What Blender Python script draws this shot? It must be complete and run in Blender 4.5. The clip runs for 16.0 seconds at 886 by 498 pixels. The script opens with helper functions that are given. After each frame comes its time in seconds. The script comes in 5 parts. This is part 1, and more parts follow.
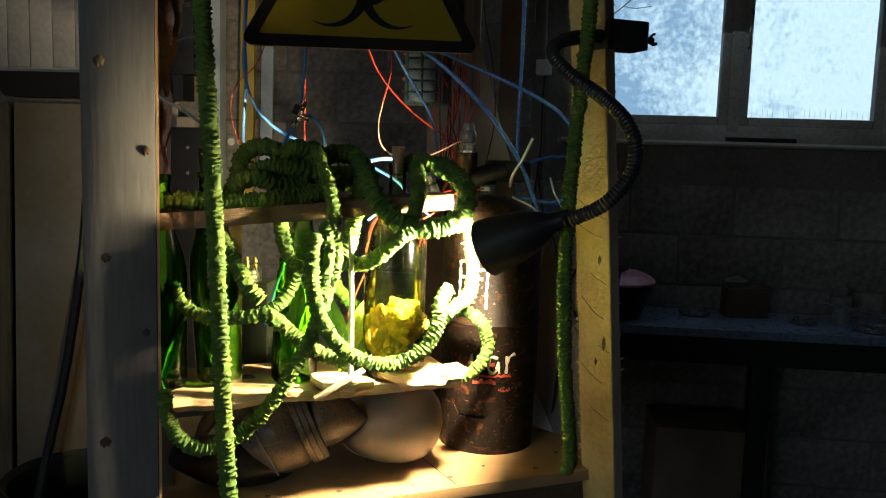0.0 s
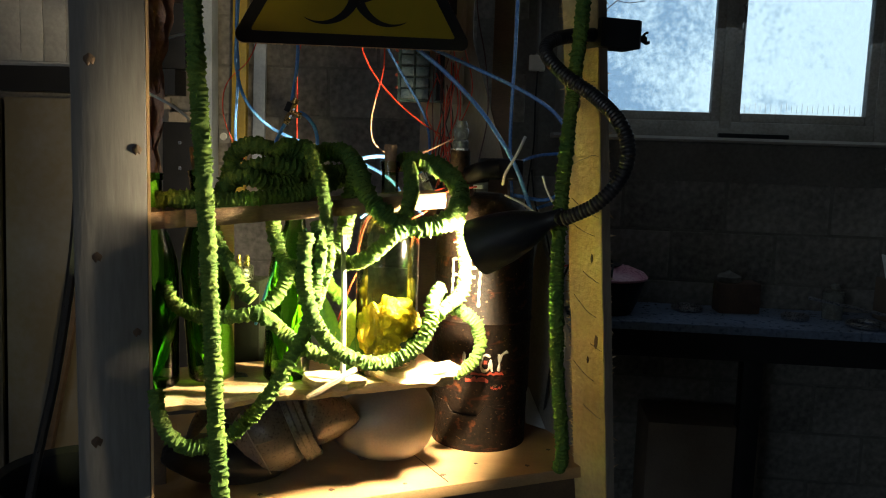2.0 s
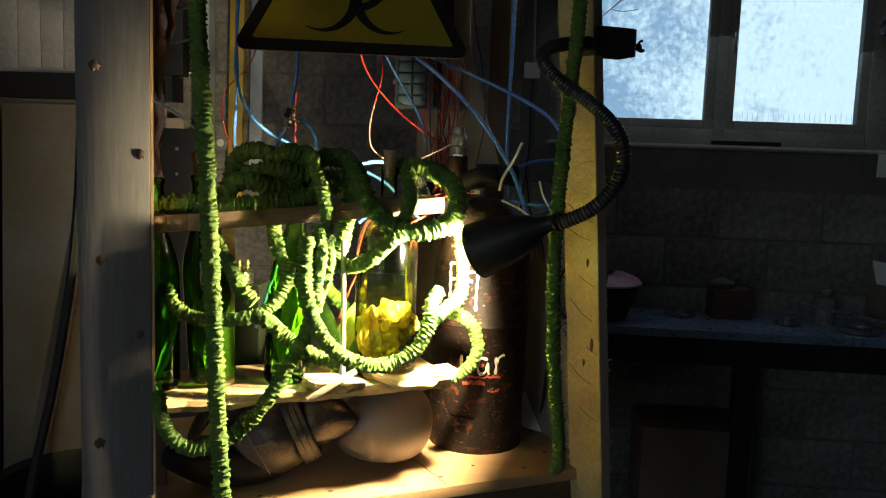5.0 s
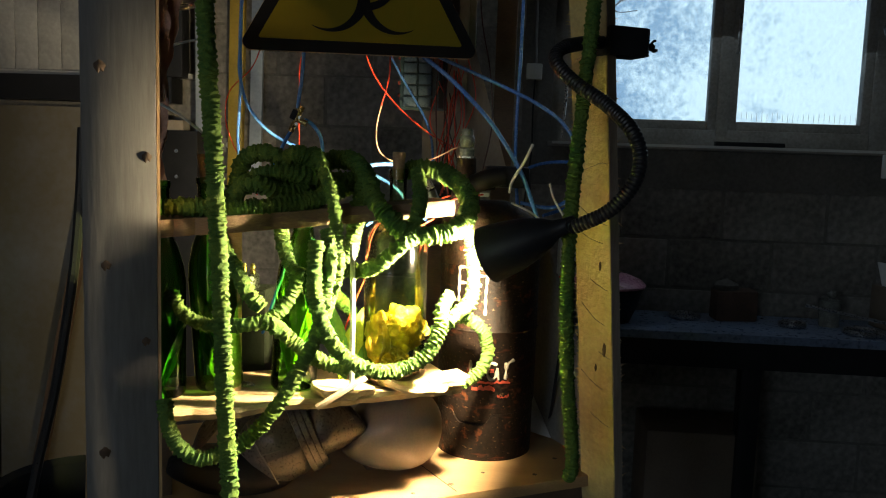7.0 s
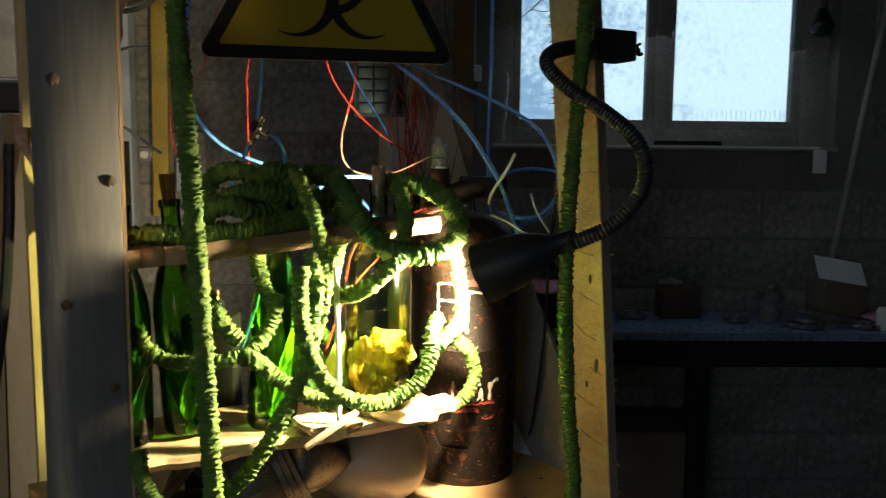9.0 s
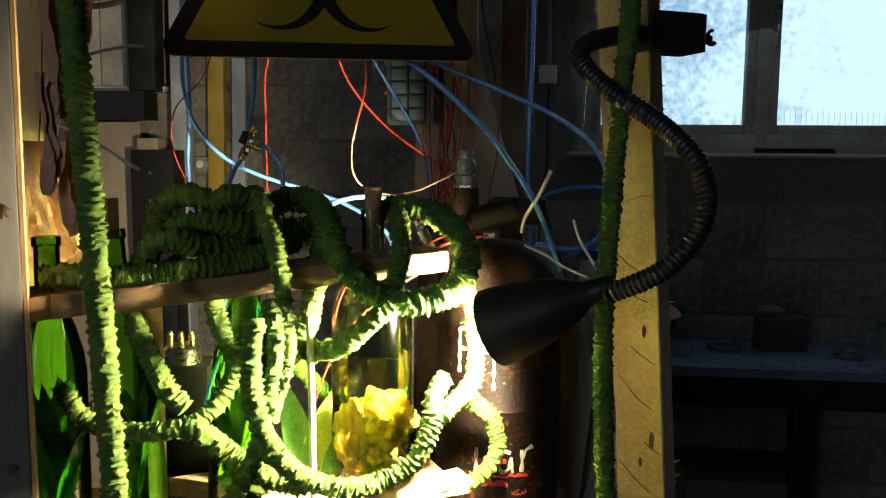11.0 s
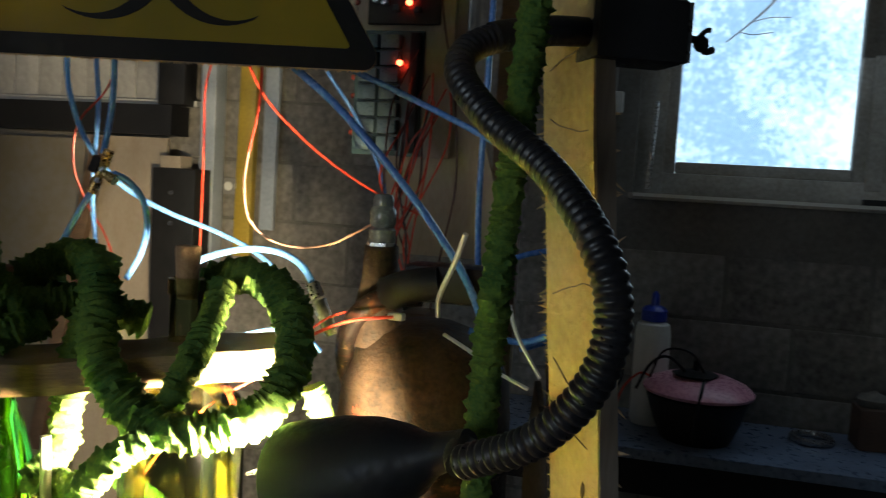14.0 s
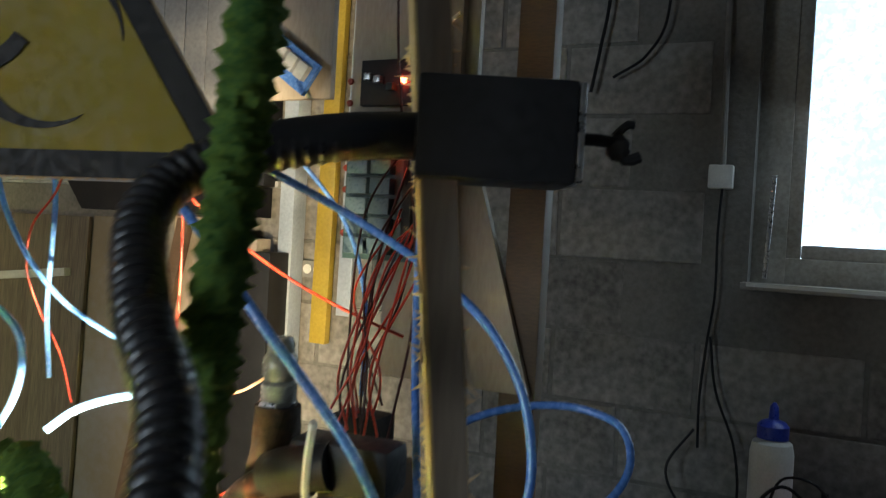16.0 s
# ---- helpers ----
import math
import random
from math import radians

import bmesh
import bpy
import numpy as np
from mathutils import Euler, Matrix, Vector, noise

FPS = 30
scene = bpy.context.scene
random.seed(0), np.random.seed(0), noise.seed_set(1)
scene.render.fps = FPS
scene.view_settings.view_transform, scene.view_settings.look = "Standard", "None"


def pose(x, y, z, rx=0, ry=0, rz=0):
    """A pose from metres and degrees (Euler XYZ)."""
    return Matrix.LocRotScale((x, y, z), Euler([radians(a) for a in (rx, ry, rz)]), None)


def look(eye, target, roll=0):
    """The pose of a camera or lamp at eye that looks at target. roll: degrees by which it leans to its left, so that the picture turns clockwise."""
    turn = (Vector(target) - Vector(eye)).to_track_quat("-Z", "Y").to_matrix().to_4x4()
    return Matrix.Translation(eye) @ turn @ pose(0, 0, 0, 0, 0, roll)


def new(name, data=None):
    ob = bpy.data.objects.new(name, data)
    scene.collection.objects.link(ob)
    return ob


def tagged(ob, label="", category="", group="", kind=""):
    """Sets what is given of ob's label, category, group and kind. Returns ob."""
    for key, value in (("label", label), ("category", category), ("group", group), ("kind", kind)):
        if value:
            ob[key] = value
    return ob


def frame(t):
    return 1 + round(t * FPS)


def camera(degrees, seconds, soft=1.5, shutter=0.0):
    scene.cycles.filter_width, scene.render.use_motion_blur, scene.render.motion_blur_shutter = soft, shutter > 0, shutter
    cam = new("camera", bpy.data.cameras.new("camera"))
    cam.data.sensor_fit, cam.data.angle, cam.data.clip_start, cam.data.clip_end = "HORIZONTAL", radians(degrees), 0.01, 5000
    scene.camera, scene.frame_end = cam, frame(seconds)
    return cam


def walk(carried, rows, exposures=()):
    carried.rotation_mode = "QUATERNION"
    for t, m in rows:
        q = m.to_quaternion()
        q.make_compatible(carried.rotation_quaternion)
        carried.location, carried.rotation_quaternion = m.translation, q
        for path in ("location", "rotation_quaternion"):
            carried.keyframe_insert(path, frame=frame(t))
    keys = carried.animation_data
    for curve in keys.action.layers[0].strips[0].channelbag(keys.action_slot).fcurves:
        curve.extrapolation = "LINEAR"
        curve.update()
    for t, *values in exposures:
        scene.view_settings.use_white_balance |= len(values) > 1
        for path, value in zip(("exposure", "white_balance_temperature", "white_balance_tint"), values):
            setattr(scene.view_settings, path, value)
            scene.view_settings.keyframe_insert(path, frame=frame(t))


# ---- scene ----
cam = camera(57.3, 16.0, soft=1.1, shutter=0.35)
PATH = [
    (0, (0.154, -0.083, 1.509), (-0.054, 1.892, 1.275), 1.8),
    (0.5, (0.16, -0.08, 1.506), (-0.05, 1.895, 1.274), 1.8),
    (1, (0.16, -0.078, 1.515), (-0.044, 1.897, 1.27), 1.8),
    (1.5, (0.155, -0.081, 1.513), (-0.035, 1.895, 1.269), 1.7),
    (2, (0.155, -0.081, 1.518), (-0.036, 1.894, 1.268), 1.9),
    (2.5, (0.156, -0.09, 1.504), (-0.028, 1.888, 1.278), 1.7),
    (3, (0.156, -0.093, 1.504), (-0.028, 1.886, 1.279), 1.7),
    (3.5, (0.147, -0.093, 1.516), (-0.032, 1.884, 1.273), 1.9),
    (4, (0.15, -0.103, 1.512), (-0.03, 1.875, 1.283), 1.9),
    (6.5, (0.138, -0.088, 1.52), (-0.031, 1.891, 1.283), 2.2),
    (7, (0.122, -0.079, 1.515), (-0.044, 1.901, 1.287), 1.9),
    (7.5, (0.115, -0.075, 1.507), (-0.049, 1.906, 1.29), 1.5),
    (8, (0.088, -0.044, 1.519), (-0.067, 1.937, 1.289), 1.3),
    (8.5, (0.042, -0.004, 1.523), (-0.08, 1.98, 1.297), 0.9),
    (9, (-0.002, 0.005, 1.534), (0.046, 1.991, 1.308), 0.6),
    (9.2, (-0.002, 0.016, 1.535), (0.083, 2.002, 1.311), 0.2),
    (11.4, (0.157, 0.311, 1.561), (-0.075, 2.286, 1.346), 0.6),
    (11.5, (0.162, 0.316, 1.562), (-0.054, 2.293, 1.351), 0.8),
    (12, (0.161, 0.388, 1.559), (-0.01, 2.371, 1.358), 1.2),
    (12.5, (0.136, 0.494, 1.578), (-0.004, 2.48, 1.384), 0.8),
    (13, (0.144, 0.57, 1.581), (0.021, 2.558, 1.393), -0.1),
    (13.2, (0.175, 0.598, 1.579), (0.019, 2.583, 1.394), -0.1),
    (13.5, (0.253, 0.638, 1.581), (-0.003, 2.613, 1.405), 0.7),
    (13.8, (0.306, 0.661, 1.59), (-0.073, 2.618, 1.423), 2.4),
    (14, (0.318, 0.669, 1.589), (-0.169, 2.602, 1.422), 3.3),
    (14.2, (0.331, 0.686, 1.598), (-0.264, 2.588, 1.432), 3.6),
    (14.5, (0.345, 0.699, 1.606), (-0.378, 2.559, 1.467), 3.1),
    (15, (0.389, 0.732, 1.609), (-0.438, 2.55, 1.496), 3.7),
    (15.5, (0.421, 0.839, 1.62), (-0.405, 2.659, 1.547), 3.2),
    (16, (0.441, 0.973, 1.664), (-0.411, 2.782, 1.63), 3.2),
]
walk(cam, [(t, look(eye, target, roll)) for t, eye, target, roll in PATH],
     exposures=[(0, 0.04), (9.0, 0.06), (11.5, 0.2), (12.5, 0.2), (13.0, 0.32), (14.0, 0.78), (14.5, 1.05), (15.0, 1.32), (15.5, 1.62), (16.0, 1.9)])

# ---- world and light ----
world = bpy.data.worlds.new("world")
scene.world = world
world.use_nodes = True
wn = world.node_tree
sky = wn.nodes.new("ShaderNodeTexSky")
sky.sky_type, sky.sun_disc = "NISHITA", False
sky.sun_elevation, sky.sun_rotation = radians(14), radians(150)
wn.links.new(sky.outputs[0], wn.nodes["Background"].inputs[0])
wn.nodes["Background"].inputs[1].default_value = 0.12


def lamp(name, kind, m, energy, color, **values):
    data = bpy.data.lights.new(name, kind)
    data.energy, data.color = energy, color
    for key, value in values.items():
        setattr(data, key, value)
    ob = new(name, data)
    ob.matrix_world = m
    return ob


# overcast winter sun, too weak to throw a patch indoors
lamp("sun", "SUN", look((4, 8, 6), (0, 0, 0)), 0.5, (1.0, 0.96, 0.9), angle=radians(15))
# halogen bulb in the gooseneck lamp
RIM = Vector((0.087, 1.212, 1.360))
BEAM = Vector((-0.85, 0.30, -0.40)).normalized()
AIM = Vector((-0.87, 0.32, -0.33)).normalized()
BULB = RIM - BEAM * 0.012 - Vector((0, 0, 0.014))
lamp("halogen", "SPOT", look(BULB, BULB + AIM), 100.0, (1.0, 0.81, 0.49), spot_size=radians(142), spot_blend=0.45, shadow_soft_size=0.016)
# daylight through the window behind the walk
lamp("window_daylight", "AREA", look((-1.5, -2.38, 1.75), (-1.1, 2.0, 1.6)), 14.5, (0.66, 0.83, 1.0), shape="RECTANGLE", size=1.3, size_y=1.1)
# sky seen by the bench through the panes
lamp("window_skylight", "AREA", look((0.95, 3.12, 2.15), (0.85, 2.2, 0.9)), 1.5, (0.66, 0.84, 1.0), shape="RECTANGLE", size=1.1, size_y=0.9)

# ---- materials ----


def nodes_of(name):
    m = bpy.data.materials.new(name)
    m.use_nodes = True
    t = m.node_tree
    return m, t, t.nodes["Principled BSDF"]


def mat(name, color, dark=None, rough=0.6, metal=0.0, big=4.0, fine=60.0, stretch=(1, 1, 1), bump=0.15, rand=0.0, relief=0.002, mix=0.5, spec=0.5):
    """Two scales of colour variation and a bump, in metres."""
    m, t, p = nodes_of(name)
    N, L = t.nodes, t.links
    dark = dark or tuple(c * 0.55 for c in color)
    co = N.new("ShaderNodeTexCoord")
    mp = N.new("ShaderNodeMapping")
    mp.inputs["Scale"].default_value = stretch
    L.new(co.outputs["Object"], mp.inputs[0])
    a, b = N.new("ShaderNodeTexNoise"), N.new("ShaderNodeTexNoise")
    a.inputs["Scale"].default_value, b.inputs["Scale"].default_value = big, fine
    a.inputs["Detail"].default_value, b.inputs["Detail"].default_value = 5, 6
    L.new(mp.outputs[0], a.inputs[0]), L.new(mp.outputs[0], b.inputs[0])
    add = N.new("ShaderNodeMath")
    add.operation = "MULTIPLY_ADD"
    L.new(a.outputs[0], add.inputs[0])
    add.inputs[1].default_value = 1 - mix
    sc = N.new("ShaderNodeMath")
    sc.operation = "MULTIPLY"
    L.new(b.outputs[0], sc.inputs[0])
    sc.inputs[1].default_value = mix
    L.new(sc.outputs[0], add.inputs[2])
    src = add.outputs[0]
    if rand:
        oi = N.new("ShaderNodeObjectInfo")
        ra = N.new("ShaderNodeMath")
        ra.operation = "MULTIPLY_ADD"
        L.new(oi.outputs["Random"], ra.inputs[0])
        ra.inputs[1].default_value = rand
        L.new(src, ra.inputs[2])
        rb = N.new("ShaderNodeMath")
        rb.operation = "SUBTRACT"
        L.new(ra.outputs[0], rb.inputs[0])
        rb.inputs[1].default_value = rand / 2
        src = rb.outputs[0]
    ramp = N.new("ShaderNodeValToRGB")
    ramp.color_ramp.elements[0].position, ramp.color_ramp.elements[1].position = 0.34, 0.66
    ramp.color_ramp.elements[0].color, ramp.color_ramp.elements[1].color = (*dark, 1), (*color, 1)
    L.new(src, ramp.inputs[0])
    L.new(ramp.outputs[0], p.inputs["Base Color"])
    p.inputs["Metallic"].default_value = metal
    p.inputs["Specular IOR Level"].default_value = spec
    rr = N.new("ShaderNodeMapRange")
    L.new(b.outputs[0], rr.inputs[0])
    rr.inputs["From Min"].default_value, rr.inputs["From Max"].default_value = 0.3, 0.7
    rr.inputs["To Min"].default_value, rr.inputs["To Max"].default_value = max(rough - 0.12, 0.03), min(rough + 0.12, 1)
    L.new(rr.outputs[0], p.inputs["Roughness"])
    if bump:
        bp = N.new("ShaderNodeBump")
        bp.inputs["Strength"].default_value, bp.inputs["Distance"].default_value = bump, relief
        L.new(b.outputs[0], bp.inputs["Height"])
        L.new(bp.outputs[0], p.inputs["Normal"])
    return m


def thin_glass(name, tint, gloss=0.06):
    """Thin clear wall: tinted see-through with a Fresnel gloss."""
    m, t, p = nodes_of(name)
    N, L = t.nodes, t.links
    N.remove(p)
    tr, gl, mx, fr = N.new("ShaderNodeBsdfTransparent"), N.new("ShaderNodeBsdfGlossy"), N.new("ShaderNodeMixShader"), N.new("ShaderNodeFresnel")
    no, ramp = N.new("ShaderNodeTexNoise"), N.new("ShaderNodeValToRGB")
    no.inputs["Scale"].default_value = 35
    ramp.color_ramp.elements[0].color, ramp.color_ramp.elements[1].color = (*[c * 0.86 for c in tint], 1), (*tint, 1)
    L.new(no.outputs[0], ramp.inputs[0]), L.new(ramp.outputs[0], tr.inputs[0])
    gl.inputs["Roughness"].default_value = gloss
    fr.inputs[0].default_value = 1.5
    L.new(fr.outputs[0], mx.inputs[0]), L.new(tr.outputs[0], mx.inputs[1]), L.new(gl.outputs[0], mx.inputs[2])
    L.new(mx.outputs[0], N["Material Output"].inputs[0])
    return m


def glow(name, color, strength):
    m, t, p = nodes_of(name)
    p.inputs["Base Color"].default_value = (*color, 1)
    p.inputs["Emission Color"].default_value = (*color, 1)
    p.inputs["Emission Strength"].default_value = strength
    return m


def crepe_material(name, color, dark):
    m = mat(name, color, dark, rough=0.85, big=22, fine=420, bump=0.5, relief=0.0015, spec=0.25)
    t = m.node_tree
    N, L = t.nodes, t.links
    p, ramp = N["Principled BSDF"], N["Color Ramp"]
    tl, mx = N.new("ShaderNodeBsdfTranslucent"), N.new("ShaderNodeMixShader")
    L.new(ramp.outputs[0], tl.inputs[0])
    mx.inputs[0].default_value = 0.10
    L.new(p.outputs[0], mx.inputs[1]), L.new(tl.outputs[0], mx.inputs[2])
    L.new(mx.outputs[0], N["Material Output"].inputs[0])
    return m


M_CREPE = crepe_material("green_crepe", (0.150, 0.225, 0.036), (0.036, 0.108, 0.026))
M_POST = mat("grey_planed_wood", (0.165, 0.16, 0.155), (0.095, 0.09, 0.085), rough=0.7, big=5, fine=60, stretch=(3, 3, 0.35), bump=0.12)
# brighter orange than the upright, lamplight put into its edge colour
M_LIT_EDGE = mat("lit_wood_edge", (0.55, 0.36, 0.18), (0.36, 0.21, 0.09), rough=0.8, big=9, fine=90, stretch=(2, 2, 0.3), bump=0.4)
M_BOARD = mat("yellow_sawn_board", (0.58, 0.46, 0.22), (0.33, 0.22, 0.09), rough=0.8, big=6, fine=90, stretch=(1, 1, 1.3), bump=0.7, relief=0.004, mix=0.35)
M_PINE = mat("pale_pine", (0.70, 0.52, 0.28), (0.52, 0.36, 0.17), rough=0.7, big=6, fine=80, stretch=(4, 4, 0.5), bump=0.3)
M_PLY = mat("plywood", (0.48, 0.31, 0.155), (0.36, 0.21, 0.095), rough=0.6, big=5, fine=90, stretch=(1, 4, 4), bump=0.15)
M_PLY_PALE = mat("pale_plywood", (0.42, 0.36, 0.29), (0.31, 0.25, 0.19), rough=0.7, big=4, fine=60, stretch=(4, 4, 1), bump=0.15)
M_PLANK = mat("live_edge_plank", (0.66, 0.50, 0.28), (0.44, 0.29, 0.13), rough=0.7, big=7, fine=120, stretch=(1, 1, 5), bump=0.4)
# the plank wood again, darkened for the upper plank's shade
M_UPPERPLANK = mat("shade_dark_plank", (0.30, 0.19, 0.10), (0.17, 0.10, 0.05), rough=0.7, big=7, fine=120, stretch=(1, 1, 5), bump=0.4)
M_NIPPLE = mat("cloudy_plastic", (0.26, 0.27, 0.24), (0.13, 0.13, 0.115), rough=0.2, big=40, fine=200, bump=0.1)
M_WEATHER = mat("brown_weathered_wood", (0.24, 0.20, 0.16), (0.14, 0.11, 0.085), rough=0.8, big=8, fine=90, stretch=(3, 3, 0.3), bump=0.3)
M_KNOT = mat("knot_wood", (0.10, 0.06, 0.035), (0.04, 0.025, 0.015), rough=0.8, big=40, fine=300)
M_DARKWOOD = mat("dark_wood", (0.16, 0.10, 0.06), (0.08, 0.05, 0.03), rough=0.7, big=5, fine=80, stretch=(1, 5, 5), bump=0.3)
M_CORK = mat("cork", (0.42, 0.27, 0.15), (0.26, 0.15, 0.08), rough=0.9, big=60, fine=320, bump=0.5)
M_CONCRETE = mat("grey_render_block", (0.31, 0.292, 0.265), (0.095, 0.088, 0.078), rough=0.92, big=3.6, fine=45, bump=0.6, relief=0.004, rand=0.10)
M_MORTAR = mat("mortar", (0.21, 0.198, 0.18), (0.12, 0.115, 0.10), rough=0.95, big=5, fine=70, bump=0.7, relief=0.004)
M_FLOOR = mat("concrete_floor", (0.20, 0.19, 0.175), (0.11, 0.105, 0.095), rough=0.85, big=1.5, fine=30, bump=0.3)
M_CEIL = mat("old_ceiling_boards", (0.36, 0.33, 0.30), (0.24, 0.22, 0.20), rough=0.85, big=2, fine=40)
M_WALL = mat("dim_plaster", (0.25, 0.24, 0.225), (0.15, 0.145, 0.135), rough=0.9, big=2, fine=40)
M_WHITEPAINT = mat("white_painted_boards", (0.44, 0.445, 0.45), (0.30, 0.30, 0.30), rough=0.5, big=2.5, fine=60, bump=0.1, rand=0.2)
# stained pale sheet, its grey lowered to stand in for shade on it
M_STAINED_DIM = mat("dimmed_stained_sheet", (0.24, 0.245, 0.25), (0.17, 0.14, 0.09), rough=0.7, big=2.2, fine=30, mix=0.3, bump=0.15, rand=0.3)
M_STREAKED = mat("streaked_brown_sheet", (0.17, 0.14, 0.105), (0.06, 0.046, 0.034), rough=0.6, big=7, fine=45, stretch=(6, 6, 0.25), bump=0.3, mix=0.6)
M_FRAME = mat("weathered_window_paint", (0.40, 0.38, 0.34), (0.22, 0.20, 0.17), rough=0.6, big=6, fine=90, bump=0.3)
M_BLACK = mat("matt_black_plastic", (0.020, 0.020, 0.022), (0.012, 0.012, 0.013), rough=0.5, big=20, fine=200, bump=0.1, spec=0.25)
M_BLACKPAINT = mat("black_lacquer", (0.012, 0.012, 0.014), (0.006, 0.006, 0.007), rough=0.45, big=15, fine=150, bump=0.05)
M_RUBBER = mat("black_ribbed_rubber", (0.02, 0.02, 0.024), (0.010, 0.010, 0.012), rough=0.38, big=20, fine=300, bump=0.1)
M_STEEL = mat("bare_steel", (0.55, 0.55, 0.56), (0.35, 0.35, 0.36), rough=0.3, metal=1.0, big=20, fine=200)
M_BRASS = mat("brass_fitting", (0.62, 0.45, 0.20), (0.40, 0.27, 0.10), rough=0.3, metal=1.0, big=40, fine=300)
M_PANELBOARD = mat("pale_fibreboard", (0.25, 0.225, 0.19), (0.15, 0.13, 0.105), rough=0.9, big=6, fine=140, bump=0.4)


def rust_material():
    """Dark flaking paint with orange rust specks and sideways scratches."""
    m = mat("rusty_painted_steel", (0.019, 0.011, 0.0075), (0.004, 0.0034, 0.003), rough=0.55, big=16, fine=150, bump=0.5, spec=0.16, mix=0.55, relief=0.003)
    t = m.node_tree
    N, L = t.nodes, t.links
    p, ramp = N["Principled BSDF"], N["Color Ramp"]
    co = N.new("ShaderNodeTexCoord")
    last = ramp.outputs[0]
    for scale, stretch, lo, hi, color in ((46, (1, 1, 1), 0.61, 0.70, (0.085, 0.028, 0.011, 1)), (14, (1, 1, 4.5), 0.60, 0.72, (0.07, 0.020, 0.009, 1)), (110, (1, 1, 2), 0.65, 0.72, (0.15, 0.095, 0.05, 1))):
        mp, nz, mr, mx = N.new("ShaderNodeMapping"), N.new("ShaderNodeTexNoise"), N.new("ShaderNodeMapRange"), N.new("ShaderNodeMix")
        mp.inputs["Scale"].default_value = stretch
        nz.inputs["Scale"].default_value, nz.inputs["Detail"].default_value = scale, 4
        mr.inputs[1].default_value, mr.inputs[2].default_value = lo, hi
        mx.data_type = "RGBA"
        mx.inputs[7].default_value = color
        L.new(co.outputs["Object"], mp.inputs[0]), L.new(mp.outputs[0], nz.inputs[0]), L.new(nz.outputs[0], mr.inputs[0])
        L.new(mr.outputs[0], mx.inputs[0]), L.new(last, mx.inputs[6])
        last = mx.outputs[2]
    L.new(last, p.inputs["Base Color"])
    return m


M_RUST = rust_material()
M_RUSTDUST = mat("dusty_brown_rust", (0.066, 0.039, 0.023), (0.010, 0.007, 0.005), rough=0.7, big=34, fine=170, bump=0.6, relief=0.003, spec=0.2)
M_REDPAINT = mat("worn_red_paint", (0.36, 0.045, 0.02), (0.12, 0.02, 0.012), rough=0.6, big=30, fine=220, bump=0.3)
M_CHALK = mat("white_brush_paint", (0.50, 0.46, 0.38), (0.34, 0.30, 0.24), rough=0.7, big=40, fine=300)
M_LEATHER = mat("grey_brown_leather", (0.135, 0.115, 0.10), (0.066, 0.055, 0.048), rough=0.34, big=14, fine=240, bump=0.25)
M_BALL = mat("grey_rubber", (0.215, 0.195, 0.175), (0.165, 0.148, 0.13), rough=0.42, big=10, fine=260, bump=0.06)
M_HIDE = mat("pink_tan_hide", (0.62, 0.37, 0.26), (0.34, 0.17, 0.11), rough=0.55, big=14, fine=120, bump=0.5, relief=0.004)
M_YELLOWFIELD = mat("ochre_sign_face", (0.26, 0.20, 0.011), (0.21, 0.16, 0.009), rough=0.55, big=5, fine=90, mix=0.2, bump=0.0, spec=0.25)
M_SIGNBLACK = mat("black_sign_ink", (0.014, 0.014, 0.015), (0.009, 0.009, 0.010), rough=0.5, big=10, fine=150, bump=0.05, spec=0.15)
M_CARDEDGE = mat("torn_board_edge", (0.60, 0.44, 0.28), (0.40, 0.26, 0.14), rough=0.9, big=50, fine=400, bump=0.7)
M_BLUETUBE = mat("blue_hose", (0.17, 0.42, 0.95), (0.11, 0.32, 0.85), rough=0.22, big=20, fine=200, bump=0.03)
# hose blue darkened for hoses outside the lamplight; also colours the switch bank
M_BLUETUBE_SHADE = mat("shaded_blue_hose", (0.12, 0.30, 0.74), (0.08, 0.20, 0.58), rough=0.25, big=20, fine=200, bump=0.03)
M_REDWIRE = mat("red_wire", (0.70, 0.065, 0.03), (0.52, 0.045, 0.025), rough=0.4, big=30, fine=200, bump=0.03)
M_DARKWIRE = mat("brown_black_wire", (0.09, 0.025, 0.02), (0.04, 0.012, 0.012), rough=0.4, big=30, fine=200, bump=0.03)
M_WHITE = mat("white_nylon", (0.72, 0.72, 0.68), (0.58, 0.58, 0.54), rough=0.4, big=20, fine=200, bump=0.05)
M_STICK = mat("peeled_stick", (0.62, 0.48, 0.34), (0.42, 0.29, 0.18), rough=0.7, big=30, fine=200)
M_PCB = mat("dark_green_circuit_board", (0.03, 0.07, 0.06), (0.015, 0.035, 0.035), rough=0.4, big=30, fine=250)
M_RELAY = mat("blue_grey_relay", (0.10, 0.16, 0.20), (0.06, 0.10, 0.13), rough=0.35, big=30, fine=250, rand=0.2)
M_YELLOWFLOWER = mat("yellow_dried_bloom", (0.88, 0.64, 0.03), (0.60, 0.36, 0.012), rough=0.6, big=24, fine=130, bump=0.8, relief=0.004)
M_LEAF = mat("waxy_leaf", (0.12, 0.32, 0.045), (0.05, 0.17, 0.025), rough=0.4, big=25, fine=180, bump=0.2)
M_LEAF_LIME = mat("lime_leaf", (0.46, 0.58, 0.05), (0.26, 0.38, 0.035), rough=0.45, big=25, fine=180, bump=0.2)
M_BENCH = mat("dusty_steel_bench", (0.21, 0.28, 0.42), (0.085, 0.11, 0.165), rough=0.34, big=5, fine=60, bump=0.15)
